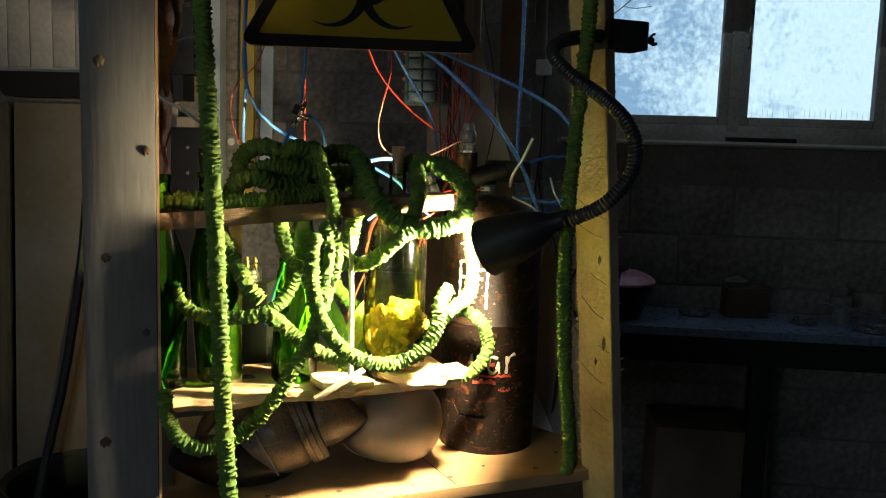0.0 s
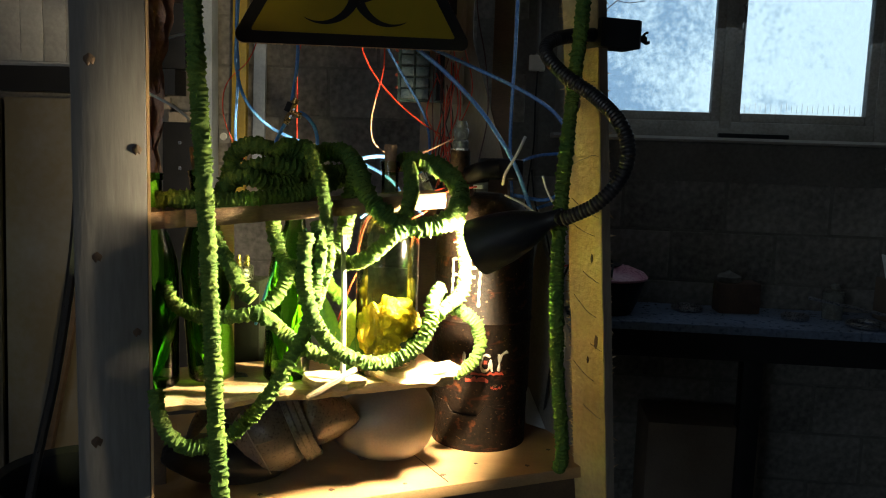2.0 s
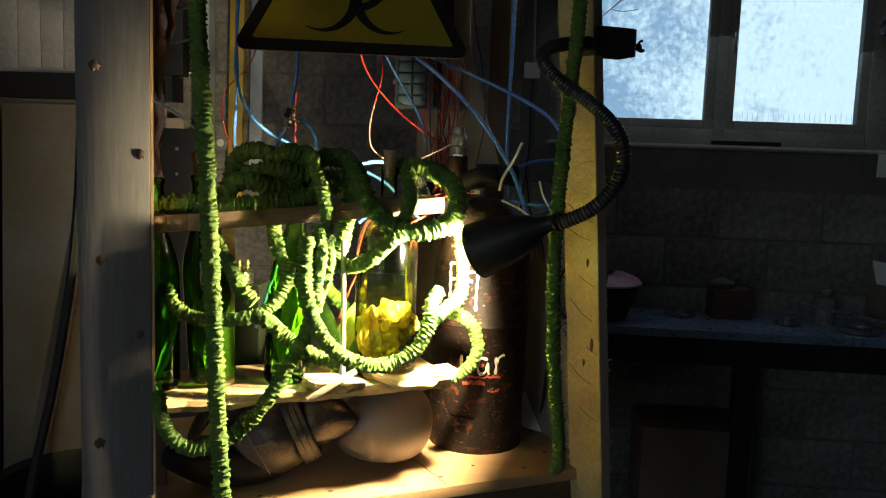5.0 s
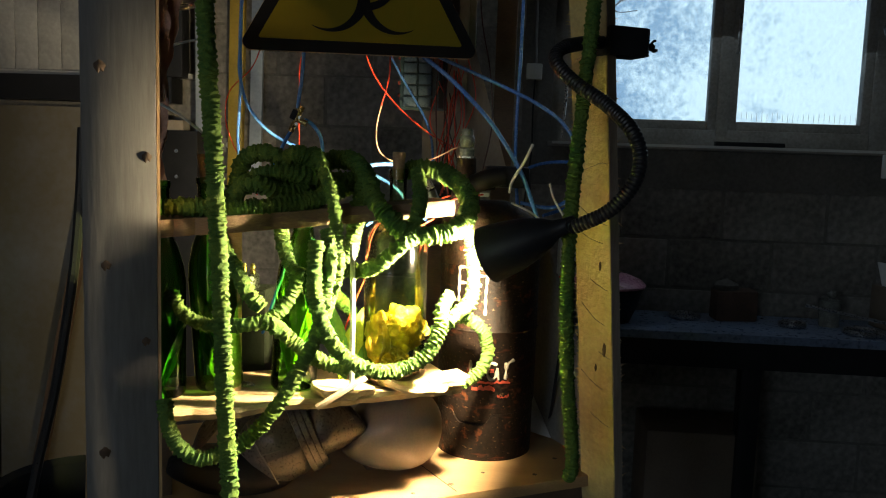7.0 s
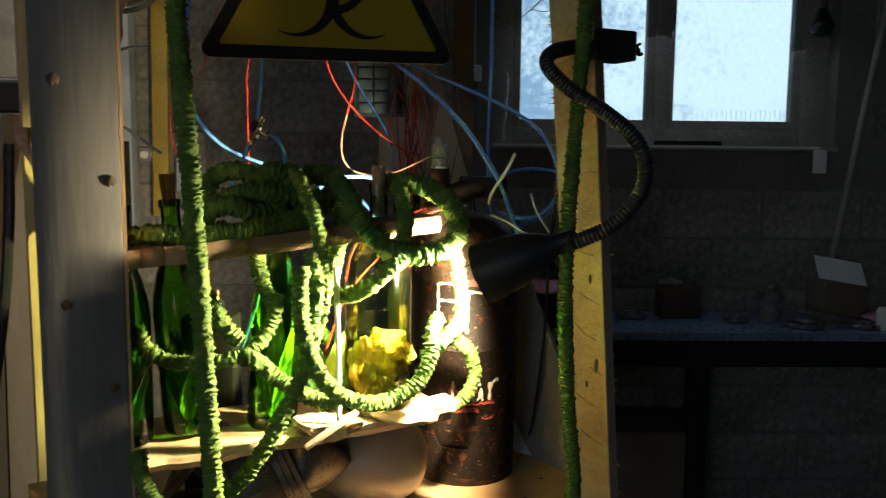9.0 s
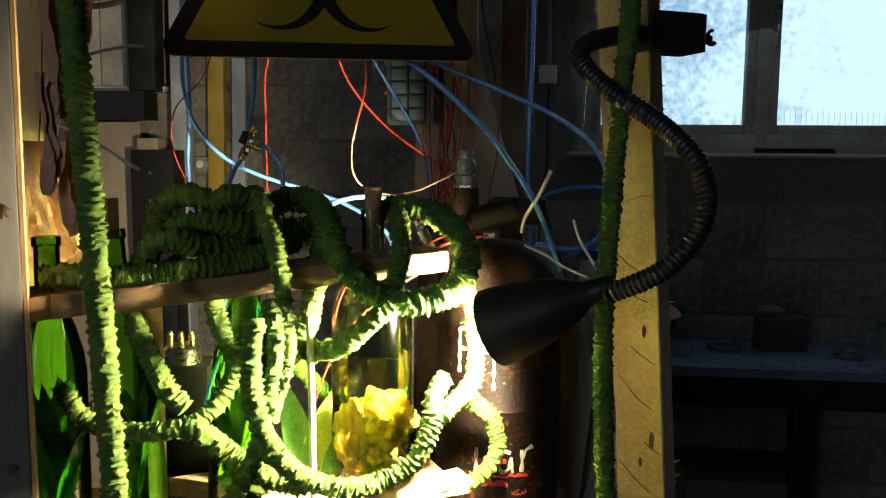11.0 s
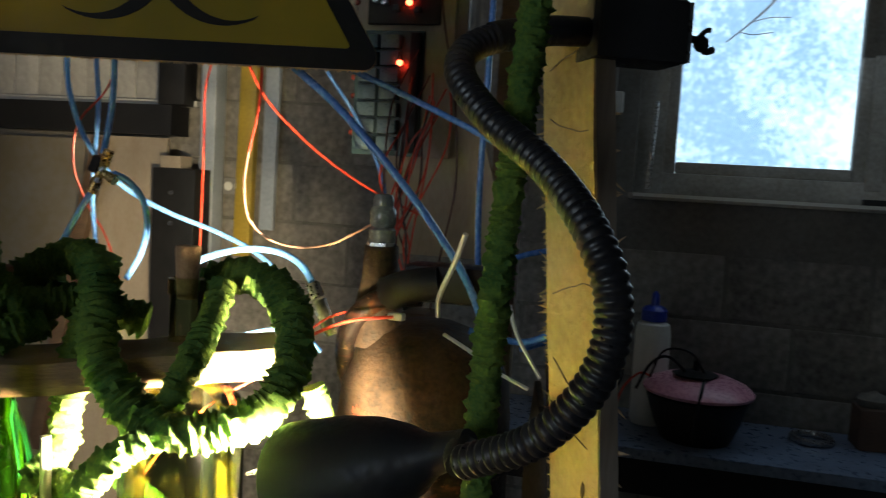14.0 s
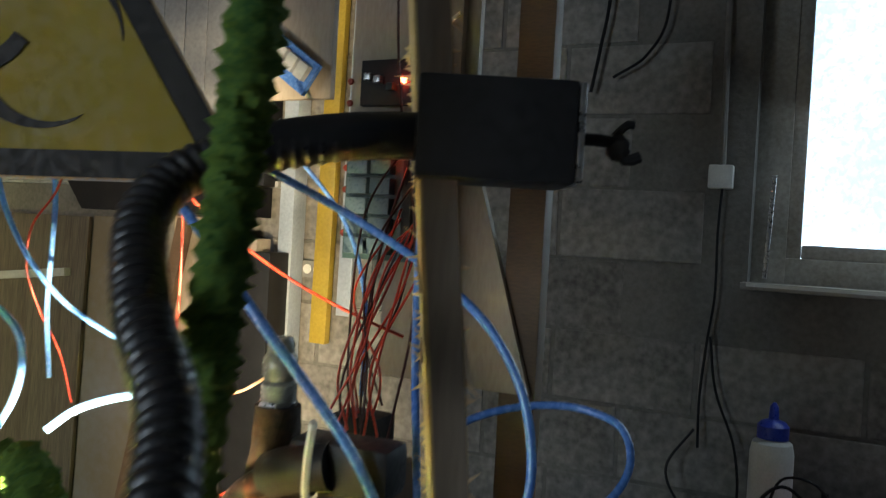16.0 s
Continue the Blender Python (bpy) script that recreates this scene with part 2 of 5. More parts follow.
M_PINK = mat("pink_enamel", (0.72, 0.34, 0.44), (0.58, 0.25, 0.34), rough=0.3, big=8, fine=120, bump=0.03)
M_BLUECAP = mat("blue_cap", (0.02, 0.05, 0.40), (0.015, 0.035, 0.28), rough=0.35, big=20, fine=200)
# kept dark to stand in for the shade under the bench
M_CARDBOARD = mat("cardboard", (0.17, 0.13, 0.095), (0.11, 0.08, 0.06), rough=0.85, big=8, fine=100, rand=0.2)
M_PAPER = mat("white_paper", (0.74, 0.74, 0.72), (0.62, 0.62, 0.60), rough=0.8, big=10, fine=100)
M_BRICK = mat("red_brown_brick", (0.12, 0.075, 0.055), (0.07, 0.042, 0.032), rough=0.85, big=20, fine=120, bump=0.5)
M_STRIPYELLOW = mat("yellow_level", (0.50, 0.36, 0.05), (0.36, 0.25, 0.03), rough=0.45, big=8, fine=100)
M_STRIPBLUE = mat("pale_blue_metal_strip", (0.42, 0.48, 0.56), (0.30, 0.35, 0.42), rough=0.4, big=8, fine=100)
M_ORANGE = mat("orange_pine", (0.42, 0.20, 0.07), (0.28, 0.12, 0.04), rough=0.6, big=8, fine=90, stretch=(3, 3, 0.5))
M_LED = glow("red_led", (1.0, 0.06, 0.02), 14.0)
M_FILAMENT = glow("lit_bulb", (1.0, 0.85, 0.6), 25.0)
G_GREEN = thin_glass("green_bottle_glass", (0.36, 0.72, 0.20))
G_OLIVE = thin_glass("olive_jar_glass", (0.86, 0.97, 0.70), 0.08)
G_PANE = thin_glass("dusty_pane", (0.86, 0.90, 0.92))

# ---- geometry helpers ----


def part(name, bm, material, parent=None, label="", smooth=True):
    """One mesh object in world coordinates, under a thing or a part."""
    bmesh.ops.recalc_face_normals(bm, faces=bm.faces)
    me = bpy.data.meshes.new(name)
    bm.to_mesh(me)
    bm.free()
    me.materials.append(material)
    if smooth:
        me.shade_smooth()
        me.set_sharp_from_angle(angle=radians(38))
    ob = new(name, me)
    if parent:
        ob.parent = parent
        ob.matrix_parent_inverse = base_of(parent).inverted()
    if label:
        ob["label"] = label
    return ob


def base_of(ob):
    return Matrix.Identity(4) if ob.data else Matrix.Translation(ob.location)


def thing(name, at, label, category, group="", kind=""):
    ob = new(name)
    ob.empty_display_size = 0.05
    ob.location = at
    return tagged(ob, label, category, group, kind)


def box(bm, c, size, turn=0.0, bevel=0.0, m=None):
    """A box about c; turn: degrees about z."""
    made = bmesh.ops.create_cube(bm, size=1)["verts"]
    mm = (m if m is not None else pose(*c, 0, 0, turn)) @ Matrix.Diagonal((*size, 1))
    bmesh.ops.transform(bm, matrix=mm, verts=made)
    if bevel:
        edges = list({e for v in made for e in v.link_edges})
        bmesh.ops.bevel(bm, geom=edges, offset=bevel, segments=2, profile=0.6, affect="EDGES")
    return bm


def lathe(bm, m, profile, seg=32, wobble=0.0):
    """Turns (radius, height) pairs about the z axis of m."""
    rings = []
    for r, z in profile:
        if r < 1e-6:
            rings.append([bm.verts.new(m @ Vector((0, 0, z)))])
            continue
        ring = []
        for i in range(seg):
            a = 2 * math.pi * i / seg
            k = r * (1 + wobble * noise.noise(Vector((math.cos(a) * 2, math.sin(a) * 2, z * 20))))
            ring.append(bm.verts.new(m @ Vector((k * math.cos(a), k * math.sin(a), z))))
        rings.append(ring)
    for a, b in zip(rings, rings[1:]):
        n = max(len(a), len(b))
        for i in range(n):
            j = (i + 1) % n
            vs = [a[i % len(a)], a[j % len(a)], b[j % len(b)], b[i % len(b)]]
            vs = list(dict.fromkeys(vs))
            if len(vs) > 2:
                bm.faces.new(vs)
    return bm


def smooth_line(pts, step):
    """Catmull-Rom through pts at even steps."""
    p = [Vector(q) for q in pts]
    p = [2 * p[0] - p[1]] + p + [2 * p[-1] - p[-2]]
    fine = []
    for i in range(1, len(p) - 2):
        a, b, c, d = p[i - 1:i + 3]
        for k in range(24):
            t = k / 24
            fine.append(0.5 * (2 * b + (c - a) * t + (2 * a - 5 * b + 4 * c - d) * t * t + (3 * b - a - 3 * c + d) * t ** 3))
    fine.append(p[-2])
    out, acc = [fine[0]], 0.0
    for a, b in zip(fine, fine[1:]):
        seg = (b - a).length
        while acc + seg >= step and seg > 1e-9:
            k = (step - acc) / seg
            a = a.lerp(b, k)
            out.append(a)
            seg, acc = (b - a).length, 0.0
        acc += seg
    if (out[-1] - fine[-1]).length > step * 0.3:
        out.append(fine[-1])
    return out


def sweep(bm, line, radius, seg=10, caps=True):
    """A tube along line; radius: a number or f(distance, angle)."""
    f = radius if callable(radius) else (lambda s, a: radius)
    tan = [(line[min(i + 1, len(line) - 1)] - line[max(i - 1, 0)]).normalized() for i in range(len(line))]
    up = tan[0].orthogonal().normalized()
    rings, s = [], 0.0
    for i, (q, t) in enumerate(zip(line, tan)):
        if i:
            s += (q - line[i - 1]).length
        up = (up - t * up.dot(t)).normalized()
        side = t.cross(up)
        rings.append([bm.verts.new(q + (up * math.cos(a) + side * math.sin(a)) * f(s, a)) for a in (2 * math.pi * k / seg for k in range(seg))])
    for a, b in zip(rings, rings[1:]):
        for k in range(seg):
            bm.faces.new((a[k], a[(k + 1) % seg], b[(k + 1) % seg], b[k]))
    if caps:
        bm.faces.new(rings[0]), bm.faces.new(rings[-1][::-1])
    return bm


def tube(pts, radius, step=0.006, seg=8):
    return sweep(bmesh.new(), smooth_line(pts, step), radius, seg)


def crepe(pts, r, seed, pitch=0.0075, seg=18, ragged=1.0):
    """A wound crepe-paper rope: irregular gathers with a ragged outline."""
    off = Vector((seed * 7.3, seed * 3.1, seed * 1.7))

    def radius(s, a):
        ca, sa = math.cos(a), math.sin(a)
        drift = 1.5 * noise.noise(Vector((s * 30, 0, 0)) + off)
        ph = s / pitch + 0.30 * math.sin(a + seed + s * 20) + drift + 0.75 * noise.noise(Vector((ca * 1.3, sa * 1.3, s * 70)) + off)
        fold = 1 - abs(2 * (ph % 1.0) - 1)
        size = 0.85 + 1.1 * noise.noise(Vector((math.floor(ph) * 3.7, ca * 1.2, sa * 1.2)) + off)
        crumple = noise.noise(Vector((ca * 3.4, sa * 3.4, s * 280)) + off)
        bulge = noise.noise(Vector((s * 16, 4, 0)) + off)
        spike = max(0.0, noise.noise(Vector((ca * 2.6, sa * 2.6, s * 190)) + off * 2) - 0.28)
        return r * (0.84 + 0.30 * (fold ** 1.7) * max(size, 0.15) + 0.09 * crumple + 0.06 * bulge + 0.75 * ragged * spike)

    return sweep(bmesh.new(), smooth_line(pts, 0.0019), radius, seg)


def extruded(bm, outline, m, depth):
    """A flat outline in the x-z plane of m, depth along its y."""
    front = [bm.verts.new(m @ Vector((x, 0, z))) for x, z in outline]
    back = [bm.verts.new(m @ Vector((x, depth, z))) for x, z in outline]
    bm.faces.new(front), bm.faces.new(back[::-1])
    n = len(outline)
    for i in range(n):
        bm.faces.new((front[i], front[(i + 1) % n], back[(i + 1) % n], back[i]))
    return bm


def lump(c, size, seed, rough=0.25, scale=3.0, sub=4, turn=0.0):
    bm = bmesh.new()
    bmesh.ops.create_icosphere(bm, subdivisions=sub, radius=1)
    off = Vector((seed * 5.1, seed * 2.3, seed))
    m = pose(*c, 0, 0, turn)
    for v in bm.verts:
        n = v.co.normalized()
        k = 1 + rough * noise.noise(n * scale + off) + rough * 0.4 * noise.noise(n * scale * 2.7 + off)
        v.co = m @ Vector((n.x * size[0] * k, n.y * size[1] * k, n.z * size[2] * k))
    return bm


def bm_():
    return bmesh.new()


# box frame: along its front, towards the walk, up
ROW = Vector((-0.083, 1.28, 0))
AL = Vector((0.88, 0.475, 0)).normalized()
TO = Vector((0.475, -0.88, 0)).normalized()
FRONT_TURN = math.degrees(math.atan2(AL.y, AL.x))


def B(u, n, z):
    return ROW + AL * u + TO * n + Vector((0, 0, z))

# ---- room shell ----
WALL_Y = 3.2
WIN = (0.262, 1.62, 1.585, 2.48)
bm = bm_()
for x0, x1, z0, z1 in ((-3.2, WIN[0], 0, 2.75), (WIN[1], 3.2, 0, 2.75), (WIN[0], WIN[1], 0, WIN[2]), (WIN[0], WIN[1], WIN[3], 2.75)):
    box(bm, ((x0 + x1) / 2, WALL_Y + 0.15, (z0 + z1) / 2), (x1 - x0, 0.28, z1 - z0))
wall_north = tagged(part("wall_north", bm, M_MORTAR, smooth=False), "grey rendered concrete block wall with a window", "wall", kind="structure")
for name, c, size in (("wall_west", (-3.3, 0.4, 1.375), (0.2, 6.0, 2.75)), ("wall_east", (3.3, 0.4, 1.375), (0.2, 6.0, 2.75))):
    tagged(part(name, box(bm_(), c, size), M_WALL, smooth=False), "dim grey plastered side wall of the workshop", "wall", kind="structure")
bm = bm_()
for x0, x1, z0, z1 in ((-3.2, -1.6, 0, 2.75), (-0.2, 3.2, 0, 2.75), (-1.6, -0.2, 0, 1.05), (-1.6, -0.2, 2.25, 2.75)):
    box(bm, ((x0 + x1) / 2, -2.5, (z0 + z1) / 2), (x1 - x0, 0.2, z1 - z0))
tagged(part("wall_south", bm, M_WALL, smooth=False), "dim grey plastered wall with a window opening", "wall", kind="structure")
tagged(part("floor", box(bm_(), (0, 0.4, -0.05), (6.8, 6.2, 0.1)), M_FLOOR, smooth=False), "worn grey concrete workshop floor", "floor", kind="structure")
tagged(part("ceiling", box(bm_(), (0, 0.4, 2.8), (6.8, 6.2, 0.1)), M_CEIL, smooth=False), "old dim board ceiling of the workshop", "ceiling", kind="structure")

# ---- window in the block wall ----
win = thing("window_1", (0.94, 3.3, 1.585), "weathered double casement window with dusty panes in a block wall", "window", kind="structure")
bm = bm_()
for c, size in (((0.302, 3.33, 2.03), (0.09, 0.07, 0.90)), ((0.945, 3.33, 2.03), (0.046, 0.075, 0.80)), ((1.570, 3.33, 2.03), (0.108, 0.07, 0.90)), ((0.93, 3.33, 1.615), (1.17, 0.068, 0.078)), ((0.93, 3.33, 2.45), (1.17, 0.068, 0.07))):
    box(bm, c, size, bevel=0.004)
part("window_frame", bm, M_FRAME, win)
for x0, x1, nm in ((0.348, 0.922, "left"), (0.968, 1.515, "right")):
    bm = bm_()
    for c, size in ((((x0 + 0.016), 3.325, 2.035), (0.036, 0.045, 0.79)), (((x1 - 0.016), 3.325, 2.035), (0.036, 0.045, 0.79)), (((x0 + x1) / 2, 3.325, 1.672), (x1 - x0 - 0.07, 0.045, 0.036)), (((x0 + x1) / 2, 3.325, 2.397), (x1 - x0 - 0.07, 0.045, 0.036))):
        box(bm, c, size, bevel=0.005)
    sash = part("sash", bm, M_FRAME, win)
    pane = part("pane", box(bm_(), ((x0 + x1) / 2, 3.33, 2.035), (x1 - x0 - 0.066, 0.004, 0.69)), G_PANE, sash, smooth=False)
    pane.visible_shadow = False
part("handle", tube([(0.985, 3.295, 1.96), (0.985, 3.275, 1.965), (0.985, 3.272, 2.03), (0.985, 3.275, 2.10), (0.985, 3.295, 2.105)], 0.006), M_STEEL, win, "worn metal pull handle")
part("window_sill", box(bm_(), (0.93, 3.20, 1.578), (1.36, 0.10, 0.018), bevel=0.004), M_FRAME, win, "worn painted sill board")
part("drip_edge", box(bm_(), (0.90, 3.144, 1.583), (1.27, 0.004, 0.010)), M_WHITE, win, "chipped pale sill nosing")
tagged(part("espagnolette_rod", tube([(0.305, 3.175, 1.60), (0.31, 3.172, 1.72), (0.315, 3.172, 1.86)], 0.006), M_STEEL), "steel rod leaning by the window jamb", "rod")
tagged(part("flat_bar", box(bm_(), (1.02, 3.16, 1.596), (0.26, 0.03, 0.018), bevel=0.003), M_BLACK), "black flat bar lying on the window sill", "bar")
tagged(part("sill_bracket", box(bm_(), (1.53, 3.13, 1.53), (0.05, 0.012, 0.09), bevel=0.003), M_PAPER), "pale folded bracket hanging under the sill", "bracket")
cut = thing("wire_brush", (1.56, 3.2, 2.12), "dark brush hanging by the window on a hook", "brush")
part("brush_head", lathe(bm_(), pose(1.54, 3.2, 2.02), [(0, 0), (0.035, 0.004), (0.045, 0.03), (0.03, 0.07), (0.016, 0.10), (0, 0.102)], 20, 0.2), M_BLACK, cut)
part("brush_handle", tube([(1.54, 3.2, 2.11), (1.545, 3.2, 2.2), (1.55, 3.2, 2.32)], 0.012), M_DARKWOOD, cut)

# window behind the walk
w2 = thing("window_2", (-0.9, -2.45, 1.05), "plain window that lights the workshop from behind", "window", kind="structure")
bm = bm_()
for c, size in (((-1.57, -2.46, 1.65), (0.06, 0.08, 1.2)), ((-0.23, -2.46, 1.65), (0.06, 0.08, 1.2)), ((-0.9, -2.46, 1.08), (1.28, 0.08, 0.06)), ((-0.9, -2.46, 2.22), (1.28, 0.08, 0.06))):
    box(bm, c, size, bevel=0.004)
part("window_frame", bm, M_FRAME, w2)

# ---- outdoors ----
m, t, p = nodes_of("bright_garden")
N, L = t.nodes, t.links
co, n1, n2 = N.new("ShaderNodeTexCoord"), N.new("ShaderNodeTexNoise"), N.new("ShaderNodeTexNoise")
n1.inputs["Scale"].default_value, n2.inputs["Scale"].default_value = 1.1, 13.0
n1.inputs["Detail"].default_value, n2.inputs["Detail"].default_value = 4, 9
n2.inputs["Roughness"].default_value = 0.72
L.new(co.outputs["Object"], n1.inputs[0]), L.new(co.outputs["Object"], n2.inputs[0])
sm = N.new("ShaderNodeMath")
sm.operation = "MULTIPLY_ADD"
L.new(n1.outputs[0], sm.inputs[0])
sm.inputs[1].default_value = 0.7
L.new(n2.outputs[0], sm.inputs[2])
ramp = N.new("ShaderNodeValToRGB")
ramp.color_ramp.elements[0].position, ramp.color_ramp.elements[1].position = 0.70, 1.0
ramp.color_ramp.elements[0].color, ramp.color_ramp.elements[1].color = (0.26, 0.42, 0.60, 1), (0.70, 0.90, 1.0, 1)
sx, rx, ad = N.new("ShaderNodeSeparateXYZ"), N.new("ShaderNodeMapRange"), N.new("ShaderNodeMath")
L.new(co.outputs["Object"], sx.inputs[0]), L.new(sx.outputs[0], rx.inputs[0])
rx.inputs["From Min"].default_value, rx.inputs["From Max"].default_value = 1.2, 3.2
rx.inputs["To Min"].default_value, rx.inputs["To Max"].default_value = -0.10, 0.22
L.new(sm.outputs[0], ad.inputs[0]), L.new(rx.outputs[0], ad.inputs[1])
L.new(ad.outputs[0], ramp.inputs[0])
p.inputs["Base Color"].default_value = (0, 0, 0, 1)
p.inputs["Specular IOR Level"].default_value = 0
L.new(ramp.outputs[0], p.inputs["Emission Color"])
p.inputs["Emission Strength"].default_value = 1.55
M_GARDEN = m
tagged(part("backdrop", box(bm_(), (1.5, 9.0, 3.0), (16, 0.05, 9.0)), M_GARDEN, smooth=False), "bright hazy winter garden and sky outside", "backdrop", kind="structure")
tagged(part("ground", box(bm_(), (1.5, 6.3, 0.7), (16, 5.2, 0.1)), mat("snowy_ground", (0.7, 0.72, 0.75), (0.5, 0.55, 0.6), rough=0.9), smooth=False), "snow-covered garden ground outside the window", "ground", kind="structure")
fence = thing("garden_fence", (2.4, 7.0, 0.75), "pale picket fence in the bright garden", "fence")
M_FENCE = mat("frosted_pickets", (0.86, 0.89, 0.92), (0.75, 0.8, 0.85), rough=0.8)
first = part("picket", box(bm_(), (1.75, 7.0, 1.35), (0.003, 0.003, 1.22), bevel=0.001), M_FENCE, fence)
for i in range(1, 44):
    q = new("picket", first.data)
    q.parent, q.matrix_parent_inverse = fence, first.matrix_parent_inverse
    q.location = (0.042 * i, 0, 0.01 * math.sin(i * 2.1))
part("rail", box(bm_(), (2.65, 7.025, 1.3), (1.9, 0.02, 0.04)), M_FENCE, fence)

twig = thing("bare_tree", (-0.6, 6.1, 0.75), "slim bare winter tree outside the window", "tree")
M_BARK = mat("frosted_bark", (0.42, 0.47, 0.54), (0.30, 0.35, 0.42), rough=0.9)
part("limb", tube([(0.69, 6.0, 2.537), (0.827, 6.0, 2.657), (0.951, 6.0, 2.792), (1.04, 6.0, 2.97), (0.90, 6.0, 3.35), (0.2, 6.05, 3.8), (-0.6, 6.1, 3.9)], lambda q, a: 0.004 + 0.012 * min(q, 1.5), 0.03, 8), M_BARK, twig)
for a, b, c in (((0.827, 6.0, 2.657), (0.93, 6.02, 2.69), (1.06, 6.05, 2.70)), ((0.76, 6.0, 2.60), (0.84, 5.98, 2.58), (0.95, 5.95, 2.59))):
    part("spray", tube([a, b, c], 0.003, 0.03, 6), M_BARK, twig)
part("stem", tube([(-0.6, 6.1, 3.92), (-0.62, 6.1, 2.2), (-0.6, 6.1, 0.75)], 0.05, 0.05, 8), M_BARK, twig)

# ---- wall fittings ----
jb = thing("junction_box", (0.20, 3.19, 1.80), "white plastic junction box on a block wall", "socket")
part("box_body", box(bm_(), (0.185, 3.185, 1.855), (0.062, 0.035, 0.062), bevel=0.006), M_WHITE, jb)
part("conduit", tube([(0.188, 3.185, 1.885), (0.182, 3.187, 2.2), (0.175, 3.187, 2.72)], 0.008), M_WALL, jb, "painted grey conduit")
part("cable", tube([(0.190, 3.18, 1.825), (0.186, 3.178, 1.70), (0.188, 3.18, 1.55), (0.175, 3.18, 1.42), (0.165, 3.18, 1.28), (0.17, 3.16, 1.15)], 0.0035), M_BLACK, jb, "thin black cable")
part("cable", tube([(0.183, 3.178, 1.44), (0.205, 3.175, 1.30), (0.26, 3.16, 1.16), (0.27, 3.14, 1.02), (0.20, 3.12, 0.97), (0.13, 3.12, 1.02), (0.10, 3.13, 1.10), (0.16, 3.15, 1.2)], 0.0035), M_BLACK, jb, "thin black cable")
tagged(part("wall_pipe", tube([(1.60, 3.17, 1.0), (1.69, 3.17, 1.6), (1.78, 3.17, 2.2), (1.82, 3.17, 2.7)], 0.012), M_FRAME), "painted pipe running up the wall", "pipe")
tagged(part("hanging_wire", tube([(-0.135, 3.17, 2.6), (-0.13, 3.17, 2.35), (-0.15, 3.17, 2.2), (-0.17, 3.17, 2.08)], 0.005), M_BLACK), "black wire hanging on the block wall", "wire")
tagged(part("hanging_wire", tube([(0.02, 3.17, 2.6), (0.03, 3.17, 2.3), (-0.02, 3.17, 2.18), (-0.11, 3.17, 2.12)], 0.004), M_BLACK), "black wire hanging on the block wall", "wire")

# ---- far corner with boards ----
siding = thing("siding_panel", (-1.9, 3.19, 1.8), "white tongue-and-groove cladding on the wall", "cladding", kind="structure")
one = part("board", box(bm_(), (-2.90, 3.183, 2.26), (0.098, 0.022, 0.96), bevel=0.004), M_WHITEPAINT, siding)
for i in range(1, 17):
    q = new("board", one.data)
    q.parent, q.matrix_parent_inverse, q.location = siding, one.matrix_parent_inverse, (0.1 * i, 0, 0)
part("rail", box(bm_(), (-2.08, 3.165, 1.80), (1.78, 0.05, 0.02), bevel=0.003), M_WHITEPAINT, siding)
hood = thing("lamp_bar", (-1.66, 3.12, 1.74), "long black lacquered bar on the wall under white cladding", "bar")
bm = bm_()
extruded(bm, [(-0.42, 0.05), (-0.34, -0.05), (0.42, -0.05), (0.42, 0.05)], pose(-1.66, 3.07, 1.738), 0.11)
part("bar_body", bm, M_BLACKPAINT, hood, smooth=False)
for x0, x1, top, y, tilt, mm, lab, nm in (
        (-2.00, -1.615, 1.665, 3.14, 2.0, M_STAINED_DIM, "large stained pale sheet leaning against the wall", "leaning_sheet"),
        (-1.60, -1.285, 1.68, 3.13, 2.0, M_PLY_PALE, "pale plywood board leaning against the wall", "leaning_board"),
        (-2.60, -2.02, 1.66, 3.13, 2.0, M_STREAKED, "brown stained sheet leaning against the wall", "leaning_sheet"),
        (-3.05, -2.64, 1.70, 3.12, 2.0, M_DARKWOOD, "dark board leaning against the wall", "leaning_board")):
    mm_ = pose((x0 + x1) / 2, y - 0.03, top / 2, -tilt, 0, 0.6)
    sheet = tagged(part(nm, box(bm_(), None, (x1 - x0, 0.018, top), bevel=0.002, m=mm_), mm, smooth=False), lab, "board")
    if x0 == -2.60:
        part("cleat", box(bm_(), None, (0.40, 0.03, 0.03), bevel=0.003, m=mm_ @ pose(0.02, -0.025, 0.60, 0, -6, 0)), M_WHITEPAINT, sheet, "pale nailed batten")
tagged(part("leaning_batten", box(bm_(), None, (0.05, 0.03, 1.68), bevel=0.003, m=pose(-1.665, 3.04, 0.845, -2, 11, 0)), M_DARKWOOD), "dark batten leaning on the boards", "batten")
case = thing("tool_case", (-1.19, 3.07, 0), "tall black instrument case with a wooden top", "case")
part("case_body", box(bm_(), (-1.193, 3.07, 0.79), (0.158, 0.10, 1.58), bevel=0.006), M_BLACK, case)
part("case_top", box(bm_(), (-1.215, 3.07, 1.60), (0.075, 0.07, 0.042), bevel=0.004), M_PLY_PALE, case, "pale wooden top")
for z in (1.40, 1.50):
    part("rivet", lathe(bm_(), pose(-1.20, 3.018, z, 90), [(0, 0.004), (0.006, 0.003), (0.008, -0.002)], 10), M_STEEL, case)
tagged(part("hanging_case", box(bm_(), (-1.25, 3.12, 2.02), (0.10, 0.08, 0.46), bevel=0.006), M_BLACK), "black case hanging on the wall", "case")
tagged(part("door_post", box(bm_(), (-1.135, 3.155, 1.375), (0.055, 0.07, 2.74), bevel=0.004), M_STRIPBLUE), "pale blue-grey post against the wall", "post")
